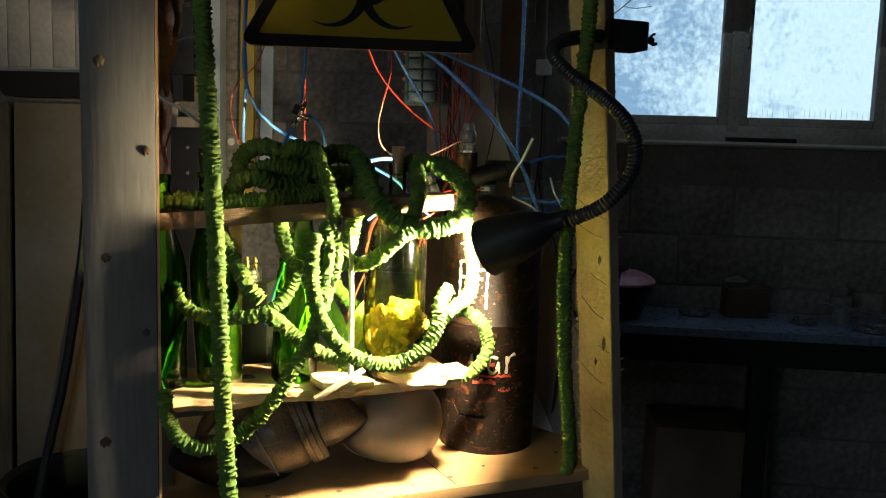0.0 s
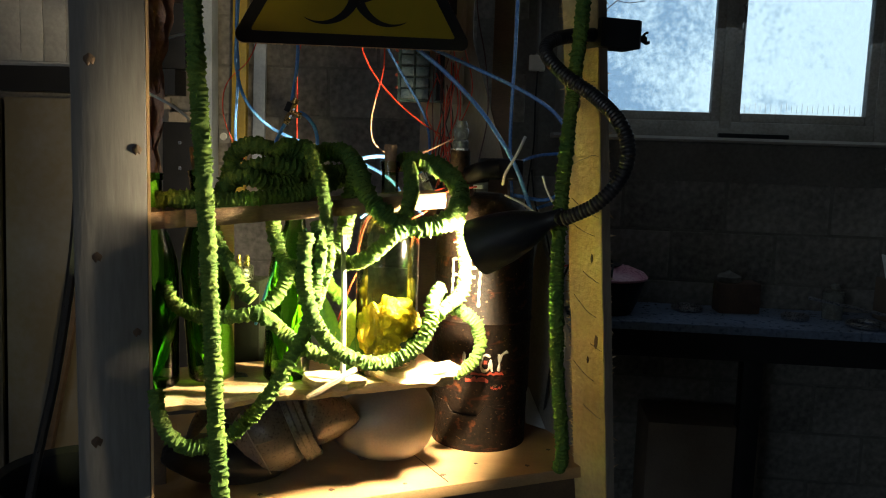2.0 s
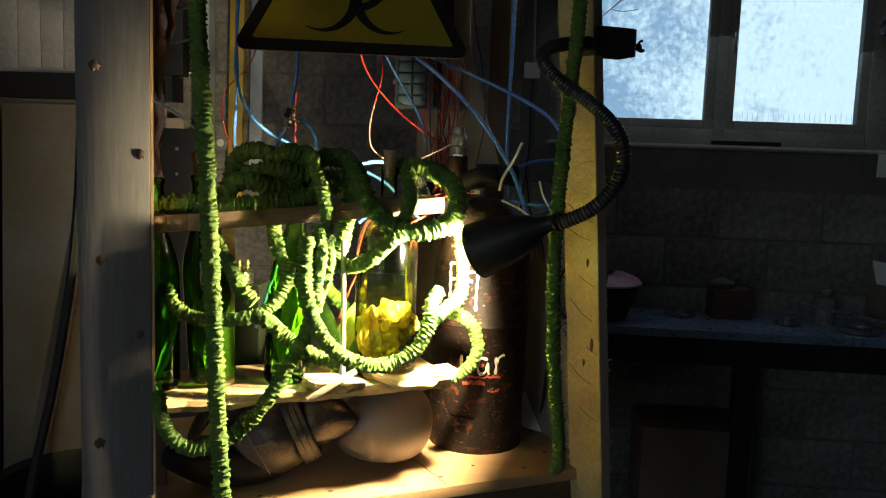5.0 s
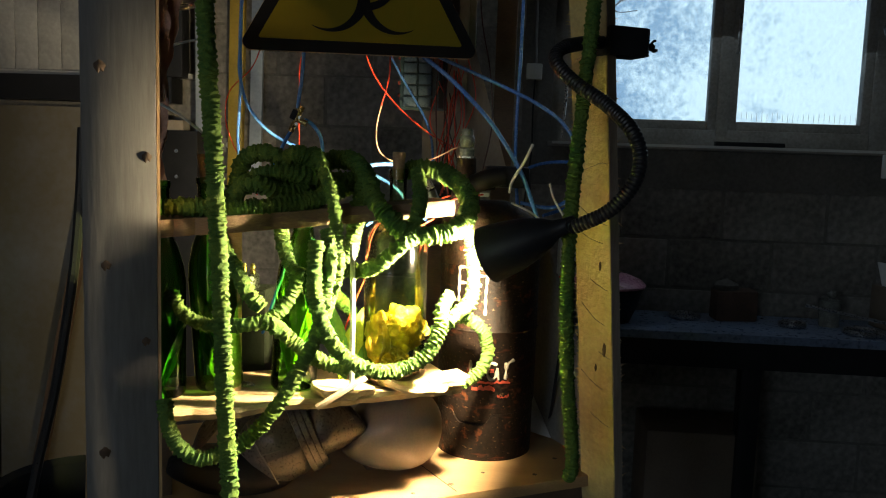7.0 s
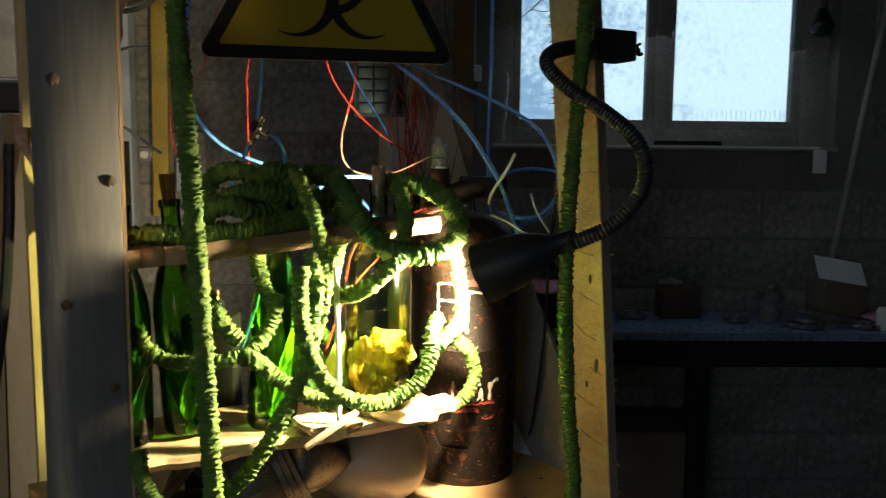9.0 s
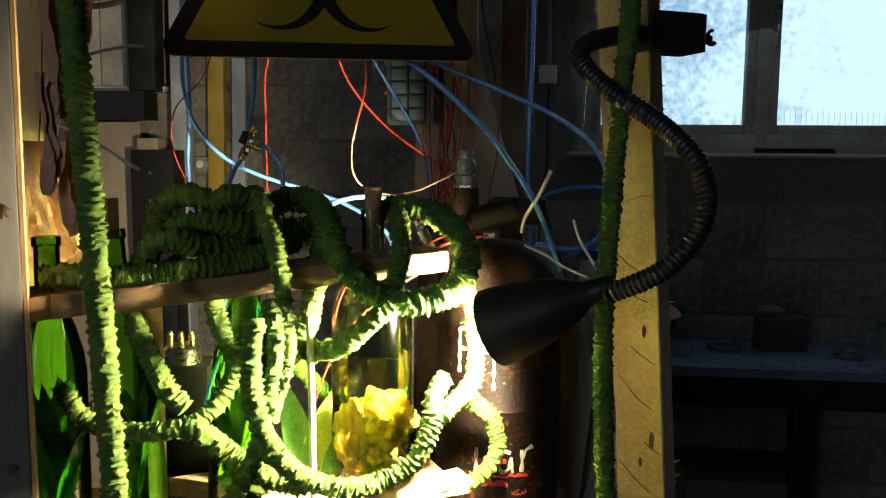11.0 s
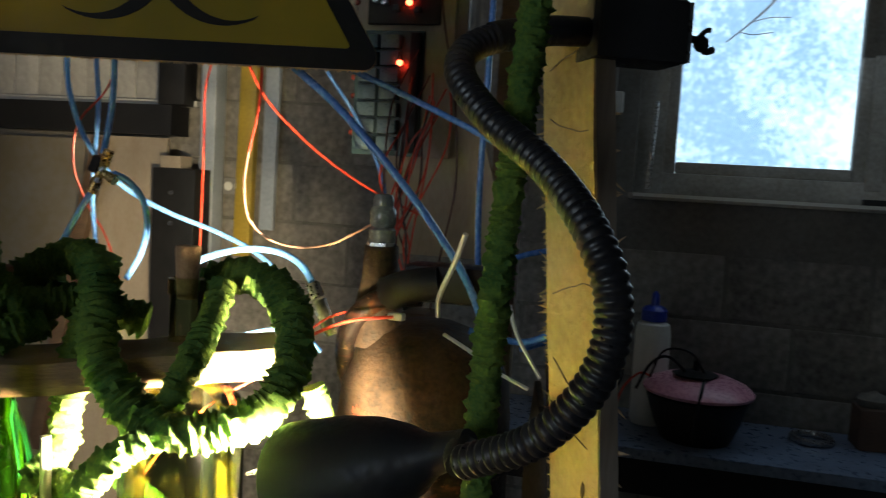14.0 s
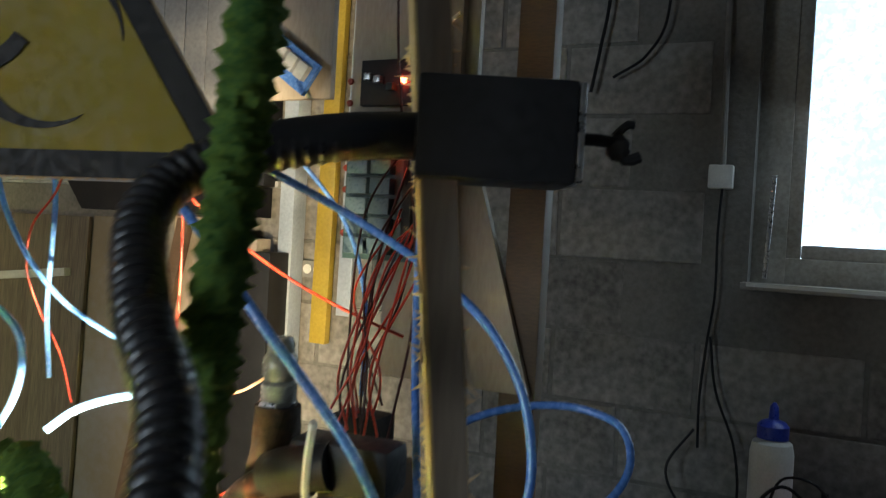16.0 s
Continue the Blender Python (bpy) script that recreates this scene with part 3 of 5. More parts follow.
tagged(part("spirit_level", box(bm_(), None, (0.06, 0.03, 1.25), bevel=0.004, m=pose(-1.005, 3.165, 1.92, 0, 0.8, 0)), M_STRIPYELLOW), "yellow spirit level hanging on the wall", "level")
tagged(part("metal_strip", box(bm_(), None, (0.05, 0.02, 1.1), bevel=0.003, m=pose(-0.925, 3.175, 1.94, 0, 0.8, 0)), M_STRIPBLUE), "pale metal strip hanging on the wall", "strip")
tagged(part("orange_strip", box(bm_(), (-1.03, 3.185, 2.60), (0.07, 0.02, 0.22), bevel=0.003), M_ORANGE), "short orange pine offcut hanging on the wall", "offcut")
sock = thing("wall_socket", (-1.07, 3.19, 1.53), "grey double wall socket beside a post", "socket")
part("plate", box(bm_(), (-1.06, 3.185, 1.53), (0.085, 0.02, 0.055), bevel=0.004), M_WALL, sock)
for dx in (-0.02, 0.02):
    part("outlet", lathe(bm_(), pose(-1.06 + dx, 3.172, 1.53, 90), [(0, 0.002), (0.014, 0.002), (0.016, -0.002)], 16), M_WHITE, sock)
tagged(part("power_cable", tube([(-0.99, 1.55, 0.02), (-0.955, 1.58, 0.55), (-0.93, 1.6, 0.75), (-0.88, 1.6, 0.95), (-0.85, 1.6, 1.10), (-0.825, 1.6, 1.25), (-0.815, 1.61, 1.40), (-0.812, 1.62, 1.55)], 0.011, 0.01), M_RUBBER), "thick grey-black cable hanging beside the rack", "cable")
bk = thing("bucket", (-0.98, 1.9, 0), "black plastic bucket on the floor behind the rack", "bucket")
part("bucket_body", lathe(bm_(), pose(-0.98, 1.85, 0), [(0, 0.0), (0.15, 0.0), (0.19, 0.62), (0.20, 0.63), (0.195, 0.645), (0.18, 0.63), (0.14, 0.02), (0, 0.02)], 32), M_BLACK, bk)

# ---- workbench ----
bench = thing("workbench", (1.1, 2.95, 0), "dusty dark steel-topped workbench against the wall", "workbench")
part("bench_top", box(bm_(), (1.0, 3.0, 0.91), (2.5, 0.396, 0.03), bevel=0.003), M_BENCH, bench, "dusty blue-grey top")
# apron and legs coloured black in place of the shade below the top
part("apron", box(bm_(), (1.0, 2.84, 0.845), (2.4, 0.03, 0.10)), M_BLACK, bench)
for x in (-0.2, 1.0, 2.2):
    part("leg", box(bm_(), (x, 2.87, 0.4475), (0.07, 0.07, 0.895), bevel=0.004), M_BLACK, bench)
tagged(part("storage_box", box(bm_(), (0.85, 3.0, 0.27), (0.40, 0.28, 0.54), bevel=0.006), M_CARDBOARD), "brown cardboard box under the workbench", "box")
def on_bench(ob, *words, **more):
    """Sets a small thing down on the bench top."""
    ob.location = (0, 0.07, 0.025)
    return tagged(ob, *words, **more)


dish = thing("pink_gadget", (0.45, 2.84, 0.90), "pink domed dish on a black drum on the workbench", "dish")
part("drum", lathe(bm_(), pose(0.45, 2.84, 0.90), [(0, 0), (0.085, 0), (0.105, 0.05), (0.125, 0.12), (0.12, 0.13), (0, 0.13)], 40), M_BLACK, dish)
part("dome", lathe(bm_(), pose(0.45, 2.84, 1.03), [(0.132, 0.0), (0.135, 0.008), (0.12, 0.025), (0.08, 0.042), (0.04, 0.05), (0, 0.052)], 40), M_PINK, dish, "glossy pink enamel dome")
part("gear", lathe(bm_(), pose(0.44, 2.82, 1.078), [(0, 0), (0.05, 0), (0.055, 0.006), (0.03, 0.014), (0, 0.016)], 12, 0.3), M_BLACK, dish)
part("peg", lathe(bm_(), pose(0.44, 2.82, 1.09), [(0, 0), (0.008, 0), (0.007, 0.03), (0, 0.032)], 12), M_BLACK, dish)
part("lead", tube([(0.42, 2.80, 1.085), (0.37, 2.78, 1.13), (0.33, 2.80, 1.10), (0.30, 2.84, 1.02)], 0.004), M_BLACK, dish)
part("lead", tube([(0.46, 2.80, 1.09), (0.42, 2.77, 1.15), (0.36, 2.80, 1.14), (0.33, 2.84, 1.05)], 0.003), M_BLACK, dish)
part("lead", tube([(0.46, 2.78, 1.085), (0.45, 2.72, 1.06), (0.44, 2.70, 0.99), (0.44, 2.70, 0.93)], 0.004), M_BLACK, dish)
part("lead", tube([(0.35, 2.86, 1.04), (0.31, 2.82, 1.07), (0.27, 2.84, 1.02), (0.25, 2.86, 0.95)], 0.003), M_REDWIRE, dish, "thin red lead")
sq = thing("squeeze_bottle", (0.353, 3.06, 0.90), "white plastic squeeze bottle with a blue cap", "bottle")
part("bottle_body", lathe(bm_(), pose(0.353, 3.06, 0.90), [(0, 0.026), (0.045, 0.026), (0.05, 0.035), (0.05, 0.29), (0.045, 0.315), (0.03, 0.325), (0, 0.325)], 32), M_WHITE, sq)
part("cap", lathe(bm_(), pose(0.353, 3.06, 1.225), [(0, 0), (0.036, 0), (0.036, 0.03), (0.028, 0.04), (0.012, 0.046), (0.010, 0.075), (0.004, 0.085), (0, 0.086)], 24), M_BLUECAP, sq, "blue ribbed screw cap with a spout")
rock = thing("brick_lump", (0.97, 3.08, 0.90), "broken red brick with mortar on the workbench", "brick")
bm = box(bm_(), (0.985, 3.06, 0.958), (0.155, 0.09, 0.116), 6, 0.008)
for v in bm.verts:
    v.co += Vector((0.006 * noise.noise(v.co * 25), 0.004 * noise.noise(v.co * 31), 0.005 * noise.noise(v.co * 27 + Vector((3, 0, 0)))))
part("brick_body", bm, M_BRICK, rock)
part("mortar_lump", lump((0.955, 3.06, 1.028), (0.045, 0.038, 0.026), 5, 0.3, 2, 3), M_MORTAR, rock, "grey mortar lump")
cup = thing("metal_cup", (1.33, 3.02, 0.90), "small dull metal cup on the workbench", "cup")
part("cup_body", lathe(bm_(), pose(1.33, 3.02, 0.90), [(0, 0), (0.035, 0), (0.04, 0.10), (0.037, 0.10), (0.032, 0.006), (0, 0.006)], 28), M_NIPPLE, cup)
part("knob", lump((1.335, 3.02, 1.02), (0.018, 0.018, 0.016), 2, 0.1, 2, 3), M_NIPPLE, cup)
on_bench(part("steel_rod", tube([(1.22, 2.92, 0.985), (1.42, 2.86, 0.955), (1.60, 2.80, 0.925)], 0.006), M_STEEL), "bare steel rod lying across the workbench", "rod")
for x, y, r in ((1.18, 2.93, 0.04), (1.40, 2.84, 0.06), (1.62, 2.83, 0.05), (0.80, 3.0, 0.05)):
    bm = bm_()
    sweep(bm, [Vector((x + r * math.cos(a), y + r * math.sin(a), 0.91)) for a in (2 * math.pi * k / 40 for k in range(41))], 0.010, 8, caps=False)
    on_bench(part("steel_ring", bm, M_STEEL), "dull steel ring lying on the workbench", "ring", group="rings on the bench")
wb = thing("open_carton", (1.57, 3.0, 0.90), "small grey carton with a white open lid", "carton")
part("carton_body", box(bm_(), (1.59, 3.02, 0.98), (0.17, 0.12, 0.16), 8, 0.004), M_CARDBOARD, wb)
part("lid", box(bm_(), None, (0.20, 0.004, 0.10), m=pose(1.56, 2.94, 1.10, -38, 10, 8)), M_PAPER, wb, "white lid flap")
on_bench(part("pink_cloth", lump((1.76, 2.90, 0.925), (0.10, 0.07, 0.03), 9, 0.35, 2.5, 3), M_PINK), "crumpled pink cloth on the workbench", "cloth")
on_bench(part("paint_jar", lathe(bm_(), pose(1.68, 2.80, 0.90), [(0, 0), (0.03, 0), (0.03, 0.07), (0.025, 0.08), (0, 0.08)], 24), M_PAPER), "small pale jar on the workbench", "jar")
for ob, dy in ((rock, 0.03), (cup, 0.03), (wb, 0.04)):
    ob.location += Vector((0, dy, 0.025))
dish.location, dish.scale = (0.482, 2.965, 0.925), (1.1, 1.1, 1.0)

# ---- rack: posts, boards and shelf ----
rack = thing("wooden_rack", B(0, -0.2, 0), "rough wooden rack with a plywood shelf and uneven uprights", "rack")
shelf_m = Matrix.Translation(B(0.0, 0.0, 0.909)) @ pose(0, 0, 0, 0, 0, FRONT_TURN)
part("shelf", box(bm_(), None, (0.94, 0.53, 0.022), bevel=0.0015, m=shelf_m @ pose(-0.012, 0.218, 0)), M_PLY, rack, "lamp-lit plywood shelf")
for i, (u, v, r) in enumerate(((0.13, 0.03, 0.006), (0.21, 0.06, 0.004), (0.30, 0.02, 0.005), (0.05, 0.015, 0.004), (-0.08, 0.03, 0.006), (0.38, 0.08, 0.005), (0.26, 0.14, 0.004), (-0.2, 0.05, 0.005))):
    part("knot", lathe(bm_(), shelf_m @ pose(u, v - 0.03, 0.011), [(0, 0.0006), (r * 0.6, 0.0006), (r, 0.0001)], 14, 0.6), M_KNOT, rack)
part("seam", box(bm_(), None, (0.0015, 0.50, 0.0012), m=shelf_m @ pose(0.10, 0.215, 0.0112, 0, 0, 6)), M_KNOT, rack, "dark joint line", smooth=False)
part("batten", box(bm_(), None, (0.90, 0.03, 0.07), bevel=0.002, m=shelf_m @ pose(-0.012, 0.0, -0.047)), M_DARKWOOD, rack)
part("cross_batten", box(bm_(), None, (0.05, 0.40, 0.07), bevel=0.002, m=shelf_m @ pose(0.36, 0.22, -0.048)), M_BOARD, rack)
# wide grey upright with knots
post_m = Matrix.Translation(B(-0.428, 0.059, 1.10)) @ pose(0, 0, 0, 0, 0, FRONT_TURN)
post = part("upright", box(bm_(), None, (0.098, 0.024, 2.2), bevel=0.0025, m=post_m), M_POST, rack, "wide grey planed board with dark knots")
# thin orange strip that paints the lamplight on the upright's edge
part("split_edge", box(bm_(), None, (0.004, 0.022, 2.2), m=post_m @ pose(0.0515, 0.0, 0)), M_LIT_EDGE, rack, "orange strip painted as a lamp-lit edge")
for u, z, r in ((-0.452, 1.622, 0.008), (-0.447, 1.347, 0.007), (-0.452, 1.075, 0.008), (-0.392, 1.50, 0.007), (-0.395, 1.235, 0.006)):
    k = lathe(bm_(), Matrix.Translation(B(u, 0.0715, z)) @ pose(0, 0, 0, 0, 0, FRONT_TURN) @ pose(0, 0, 0, 90), [(0, 0.0012), (r * 0.6, 0.001), (r, 0.0)], 18, 0.5)
    part("knot", k, M_KNOT, post)
# narrow sawn board the lamp is clamped to; it leans a little
bm = bm_()
levels = [0.0 + 0.06 * i for i in range(37)]
rows = []
for i, z in enumerate(levels):
    fx = Vector((0.286 - 0.078 * (z - 1.65), 1.323 - 0.052 * (z - 1.65), z))
    j = 0.0025 * noise.noise(Vector((z * 14, 3, 0)))
    k = 0.006 * noise.noise(Vector((z * 22, 9, 0)))
    back = Vector((-0.475, 0.88, 0)) * (0.108 + k)
    rows.append([bm.verts.new(q) for q in (fx - AL * (0.018 + j), fx, fx + back, fx + back - AL * 0.018)])
for a, b in zip(rows, rows[1:]):
    for i in range(4):
        bm.faces.new((a[i], a[(i + 1) % 4], b[(i + 1) % 4], b[i]))
bm.faces.new(rows[0]), bm.faces.new(rows[-1][::-1])
sawn = part("upright", bm, M_BOARD, rack, "yellow rough-sawn board with splintered edges", smooth=False)
# strip over the front face: weathered tone plus its shade as darker colour
bm = bm_()
rows = []
for z in levels:
    fx = Vector((0.286 - 0.078 * (z - 1.65), 1.323 - 0.052 * (z - 1.65), z)) + TO * 0.0015
    j = 0.0012 * noise.noise(Vector((z * 20, 1, 0)))
    rows.append([bm.verts.new(q) for q in (fx - AL * (0.0165 + j), fx - AL * 0.0005, fx - AL * 0.0005 - TO * 0.004, fx - AL * (0.0165 + j) - TO * 0.004)])
for a, b in zip(rows, rows[1:]):
    for i in range(4):
        bm.faces.new((a[i], a[(i + 1) % 4], b[(i + 1) % 4], b[i]))
part("weathered_edge", bm, M_WEATHER, sawn, "grey weathered front edge, darkened for its shade", smooth=False)
rnd = random.Random(4)
for side in range(2):
    bm = bm_()
    for _ in range(240 if side else 60):
        z = rnd.uniform(0.93, 1.95)
        fx = Vector((0.286 - 0.078 * (z - 1.65), 1.323 - 0.052 * (z - 1.65), z))
        q = fx + (Vector((-0.475, 0.88, 0)) * 0.108 - AL * 0.018 if side else Vector((0, 0, 0)))
        ln = rnd.choice((0.003, 0.004, 0.005, 0.006, 0.011))
        d = Vector((-0.8 if side else 0.7, rnd.uniform(-0.5, 0.3), rnd.uniform(-0.7, 0.7))).normalized()
        w = Vector((0, 0, rnd.uniform(0.0008, 0.0022)))
        n2 = d.cross(w).normalized() * 0.0006
        a, b, c, e = (bm.verts.new(v) for v in (q - w, q + w, q + n2, q + d * ln))
        bm.faces.new((a, b, e)), bm.faces.new((b, c, e)), bm.faces.new((c, a, e)), bm.faces.new((a, c, b))
    tagged(part("splinter_fringe", bm, M_BOARD if side else M_CARDEDGE, sawn, smooth=False), kind="stuff")
def on_board(w, z):
    """A point just proud of the board's broad inner face."""
    return Vector((0.286 - 0.078 * (z - 1.65), 1.323 - 0.052 * (z - 1.65), z)) - AL * 0.0188 + Vector((-0.475, 0.88, 0)) * w


for z0, w0, w1, rise in ((1.635, 0.01, 0.09, 0.012), (1.512, 0.004, 0.092, -0.020), (1.405, 0.005, 0.092, 0.028), (1.372, 0.02, 0.10, 0.018), (1.290, 0.008, 0.06, 0.014), (1.226, 0.02, 0.092, 0.030), (1.168, 0.004, 0.04, 0.006), (1.105, 0.03, 0.10, 0.022), (1.040, 0.01, 0.07, 0.010), (1.700, 0.03, 0.09, -0.01)):
    pts = [on_board(w0 + (w1 - w0) * k / 5, z0 + rise * (k / 5) ** 1.6 + 0.002 * noise.noise(Vector((k * 1.7, z0 * 40, 0)))) for k in range(6)]
    part("saw_mark", tube(pts, 0.0006, 0.006, 5), M_WEATHER, sawn, "faint curved saw mark")
for z0, w0, r in ((1.33, 0.03, 0.005), (1.18, 0.022, 0.008), (1.14, 0.05, 0.004), (1.60, 0.06, 0.005)):
    part("knot", lump(on_board(w0, z0), (0.0012, 0.0012 + r * 0.5, r * 1.8), 3, 0.5, 3, 2, FRONT_TURN), M_KNOT, sawn)
# second board behind it, and rear posts
panel_m = pose(0.325, 1.465, 0, 0, 0, math.degrees(math.atan2(0.195, -0.110)))
torn = [(0.0, 0.92), (0.0, 1.02)]
for q in range(25):
    w = q / 24
    torn.append((0.045 + 0.21 * w + 0.004 * noise.noise(Vector((q * 0.9, 2, 0))), 1.05 + 0.29 * w + 0.012 * noise.noise(Vector((q * 0.7, 0, 3)))))
torn += [(0.275, 1.25), (0.27, 0.92)]
part("side_panel", extruded(bm_(), torn, panel_m, 0.008), M_PANELBOARD, rack, "pale torn fibreboard side panel", smooth=False)
part("rear_post", box(bm_(), None, (0.05, 0.03, 2.2), bevel=0.003, m=pose(0.09, 1.98, 1.1, 0, 0, 0)), M_DARKWOOD, rack)
part("top_rail", box(bm_(), None, (0.95, 0.04, 0.06), bevel=0.003, m=Matrix.Translation(B(-0.02, 0.03, 2.16)) @ pose(0, 0, 0, 0, 0, FRONT_TURN)), M_BOARD, rack)
part("top_rail", box(bm_(), None, (0.60, 0.03, 0.06), bevel=0.003, m=pose(-0.17, 1.70, 2.16, 0, 0, 47)), M_DARKWOOD, rack)

# control panel at the back
panel = thing("control_panel", (-0.05, 1.95, 1.47), "pale plywood panel carrying a relay board and wires", "panel")
bm = bm_()
extruded(bm, [(-0.11, 1.465), (0.11, 1.465), (0.015, 1.78), (0.015, 2.12), (-0.11, 2.12)], pose(0, 1.955, 0), 0.012)
part("backing", bm, M_PLY_PALE, panel, smooth=False)
part("relay_backing", box(bm_(), (-0.085, 1.945, 1.875), (0.165, 0.014, 0.50), bevel=0.001), M_PLY_PALE, panel)
pcb = part("relay_board", box(bm_(), (-0.108, 1.935, 1.725), (0.115, 0.004, 0.20)), M_PCB, panel, "dark relay board", smooth=False)
for r in range(7):
    for c in range(2):
        part("relay", box(bm_(), (-0.139 + 0.036 * c, 1.925, 1.644 + 0.027 * r), (0.031, 0.016, 0.022), bevel=0.0012), M_RELAY, pcb)
part("terminal_strip", box(bm_(), (-0.062, 1.926, 1.725), (0.014, 0.014, 0.19), bevel=0.001), M_BLACK, pcb)
for r in range(8):
    part("lamp_spot", lathe(bm_(), pose(-0.168, 1.936, 1.66 + 0.03 * r, 90), [(0, 0.003), (0.004, 0.002), (0.005, 0)], 10), M_REDPAINT, panel)
ctl = part("controller", box(bm_(), (-0.085, 1.93, 1.865), (0.12, 0.012, 0.062), bevel=0.002), M_BLACK, panel, "black controller board")
part("led", lathe(bm_(), pose(-0.074, 1.918, 1.866, 90), [(0, 0.006), (0.004, 0.005), (0.005, 0.0)], 12), M_LED, ctl, "lit red indicator light")
part("led", lathe(bm_(), pose(-0.085, 1.918, 1.772, 90), [(0, 0.006), (0.004, 0.005), (0.005, 0.0)], 12), M_LED, ctl, "lit red indicator light")
for x, z in ((-0.13, 1.872), (-0.115, 1.868), (-0.095, 1.858), (-0.06, 1.855)):
    part("component", box(bm_(), (x, 1.92, z), (0.010, 0.012, 0.010), bevel=0.001), M_STEEL if x < -0.1 else M_PCB, ctl)
rib = part("ribbon_board", box(bm_(), None, (0.10, 0.008, 0.05), m=pose(-0.27, 1.93, 1.90, 0, 35, 0)), M_BLUETUBE_SHADE, panel, "blue switch bank", smooth=False)
for i in range(4):
    part("switch", box(bm_(), None, (0.018, 0.012, 0.024), bevel=0.001, m=pose(-0.27, 1.922, 1.90, 0, 35, 0) @ pose(-0.036 + 0.023 * i, 0, 0.004)), M_WHITE, rib)
part("mount", box(bm_(), (-0.27, 1.955, 2.0), (0.12, 0.012, 0.30), bevel=0.001), M_PLY_PALE, panel)
rnd = random.Random(8)
for i in range(16):
    a = Vector((rnd.uniform(-0.07, 0.0), 1.92, rnd.uniform(1.64, 1.80)))
    b = Vector((rnd.uniform(-0.045, 0.0), rnd.uniform(1.72, 1.80), rnd.uniform(1.42, 1.47)))
    m1 = a.lerp(b, 0.35) + Vector((rnd.uniform(-0.03, 0.03), -0.05, rnd.uniform(-0.02, 0.02)))
    m2 = a.lerp(b, 0.75) + Vector((rnd.uniform(-0.02, 0.02), -0.03, 0))
    part("wire", tube([a, m1, m2, b], 0.0015, 0.008, 6), M_REDWIRE if i % 3 else M_DARKWIRE, panel, "thin red wire" if i % 3 else "thin dark wire")
for i in range(3):
    x = -0.06 + 0.02 * i
    part("tie", tube([(x, 1.90, 1.89), (x + 0.02, 1.88, 1.905 + 0.008 * i), (x + 0.045, 1.87, 1.915 + 0.01 * i)], 0.0025, 0.006, 6), M_WHITE, panel, "white cut cable tie")

# ---- gas cylinder ----
CX, CY = 0.082, 1.560
CR = 0.1
cyl = thing("gas_cylinder", (CX, CY, 0.92), "rusty dark gas cylinder with white brushed letters on a shelf", "gas cylinder")
cm = pose(CX, CY, 0.92)
part("body", lathe(bm_(), cm, [(0, 0.045), (0.06, 0.05), (0.092, 0.075), (0.0995, 0.11), (0.1, 0.255), (0.1025, 0.259), (0.1, 0.263), (0.1, 0.385)], 64, 0.01), M_RUST, cyl)
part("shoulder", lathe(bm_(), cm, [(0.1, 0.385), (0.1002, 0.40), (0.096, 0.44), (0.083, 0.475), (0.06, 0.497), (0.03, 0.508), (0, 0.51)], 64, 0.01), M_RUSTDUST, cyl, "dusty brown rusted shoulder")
bm = bm_()
seg = 72
ring = []
for i in range(seg):
    a = 2 * math.pi * i / seg
    d = (math.degrees(a) - 255 + 180) % 360 - 180
    cutout = 0.022 * max(0.0, min(1.0, (24 - abs(d)) / 6))
    top = 0.095 - cutout
    ring.append([bm.verts.new(cm @ Vector((r * math.cos(a), r * math.sin(a), z))) for r, z in ((0.0965, 0.0), (0.0975, top), (0.0935, top), (0.0935, 0.0))])
for a, b in zip(ring, ring[1:] + ring[:1]):
    for k in range(4):
        bm.faces.new((a[k], b[k], b[(k + 1) % 4], a[(k + 1) % 4]))
part("foot_ring", bm, M_RUST, cyl)
part("collar", tube([(-0.006, 1.545, 1.350), (-0.005, 1.522, 1.385), (0.004, 1.508, 1.418), (0.020, 1.504, 1.442), (0.045, 1.506, 1.458), (0.085, 1.512, 1.464)], lambda q, a: 0.0095 + 0.003 * math.sin(a) ** 2, 0.003, 14), M_RUST, cyl, "rusty welded handle hoop")
part("valve_body", box(bm_(), (0.108, 1.525, 1.478), (0.088, 0.045, 0.042), 6, 0.009), M_BLACK, cyl, "black plastic valve block")
part("sleeve", tube([(0.045, 1.512, 1.462), (0.075, 1.505, 1.474), (0.105, 1.508, 1.480)], 0.019, 0.003, 16), M_BLACK, cyl, "black rubber sleeve")
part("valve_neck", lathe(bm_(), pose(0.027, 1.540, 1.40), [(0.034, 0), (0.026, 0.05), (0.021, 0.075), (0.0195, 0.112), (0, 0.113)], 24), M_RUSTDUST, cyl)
part("sight_glass", lathe(bm_(), pose(0.027, 1.540, 1.512), [(0.015, 0), (0.0155, 0.018), (0.0125, 0.021), (0.0150, 0.026), (0.0150, 0.040), (0.0115, 0.045), (0.012, 0.052), (0.0095, 0.058), (0.0, 0.059)], 20), M_NIPPLE, cyl, "cloudy clear plastic nipple")
part("nut", lathe(bm_(), pose(0.027, 1.540, 1.508), [(0, 0), (0.018, 0), (0.018, 0.008), (0, 0.008)], 6), M_STEEL, cyl)
part("clip", box(bm_(), (0.068, 1.478, 1.444), (0.018, 0.01, 0.008), -8, 0.002), M_WHITE, cyl, "pale wire clip")
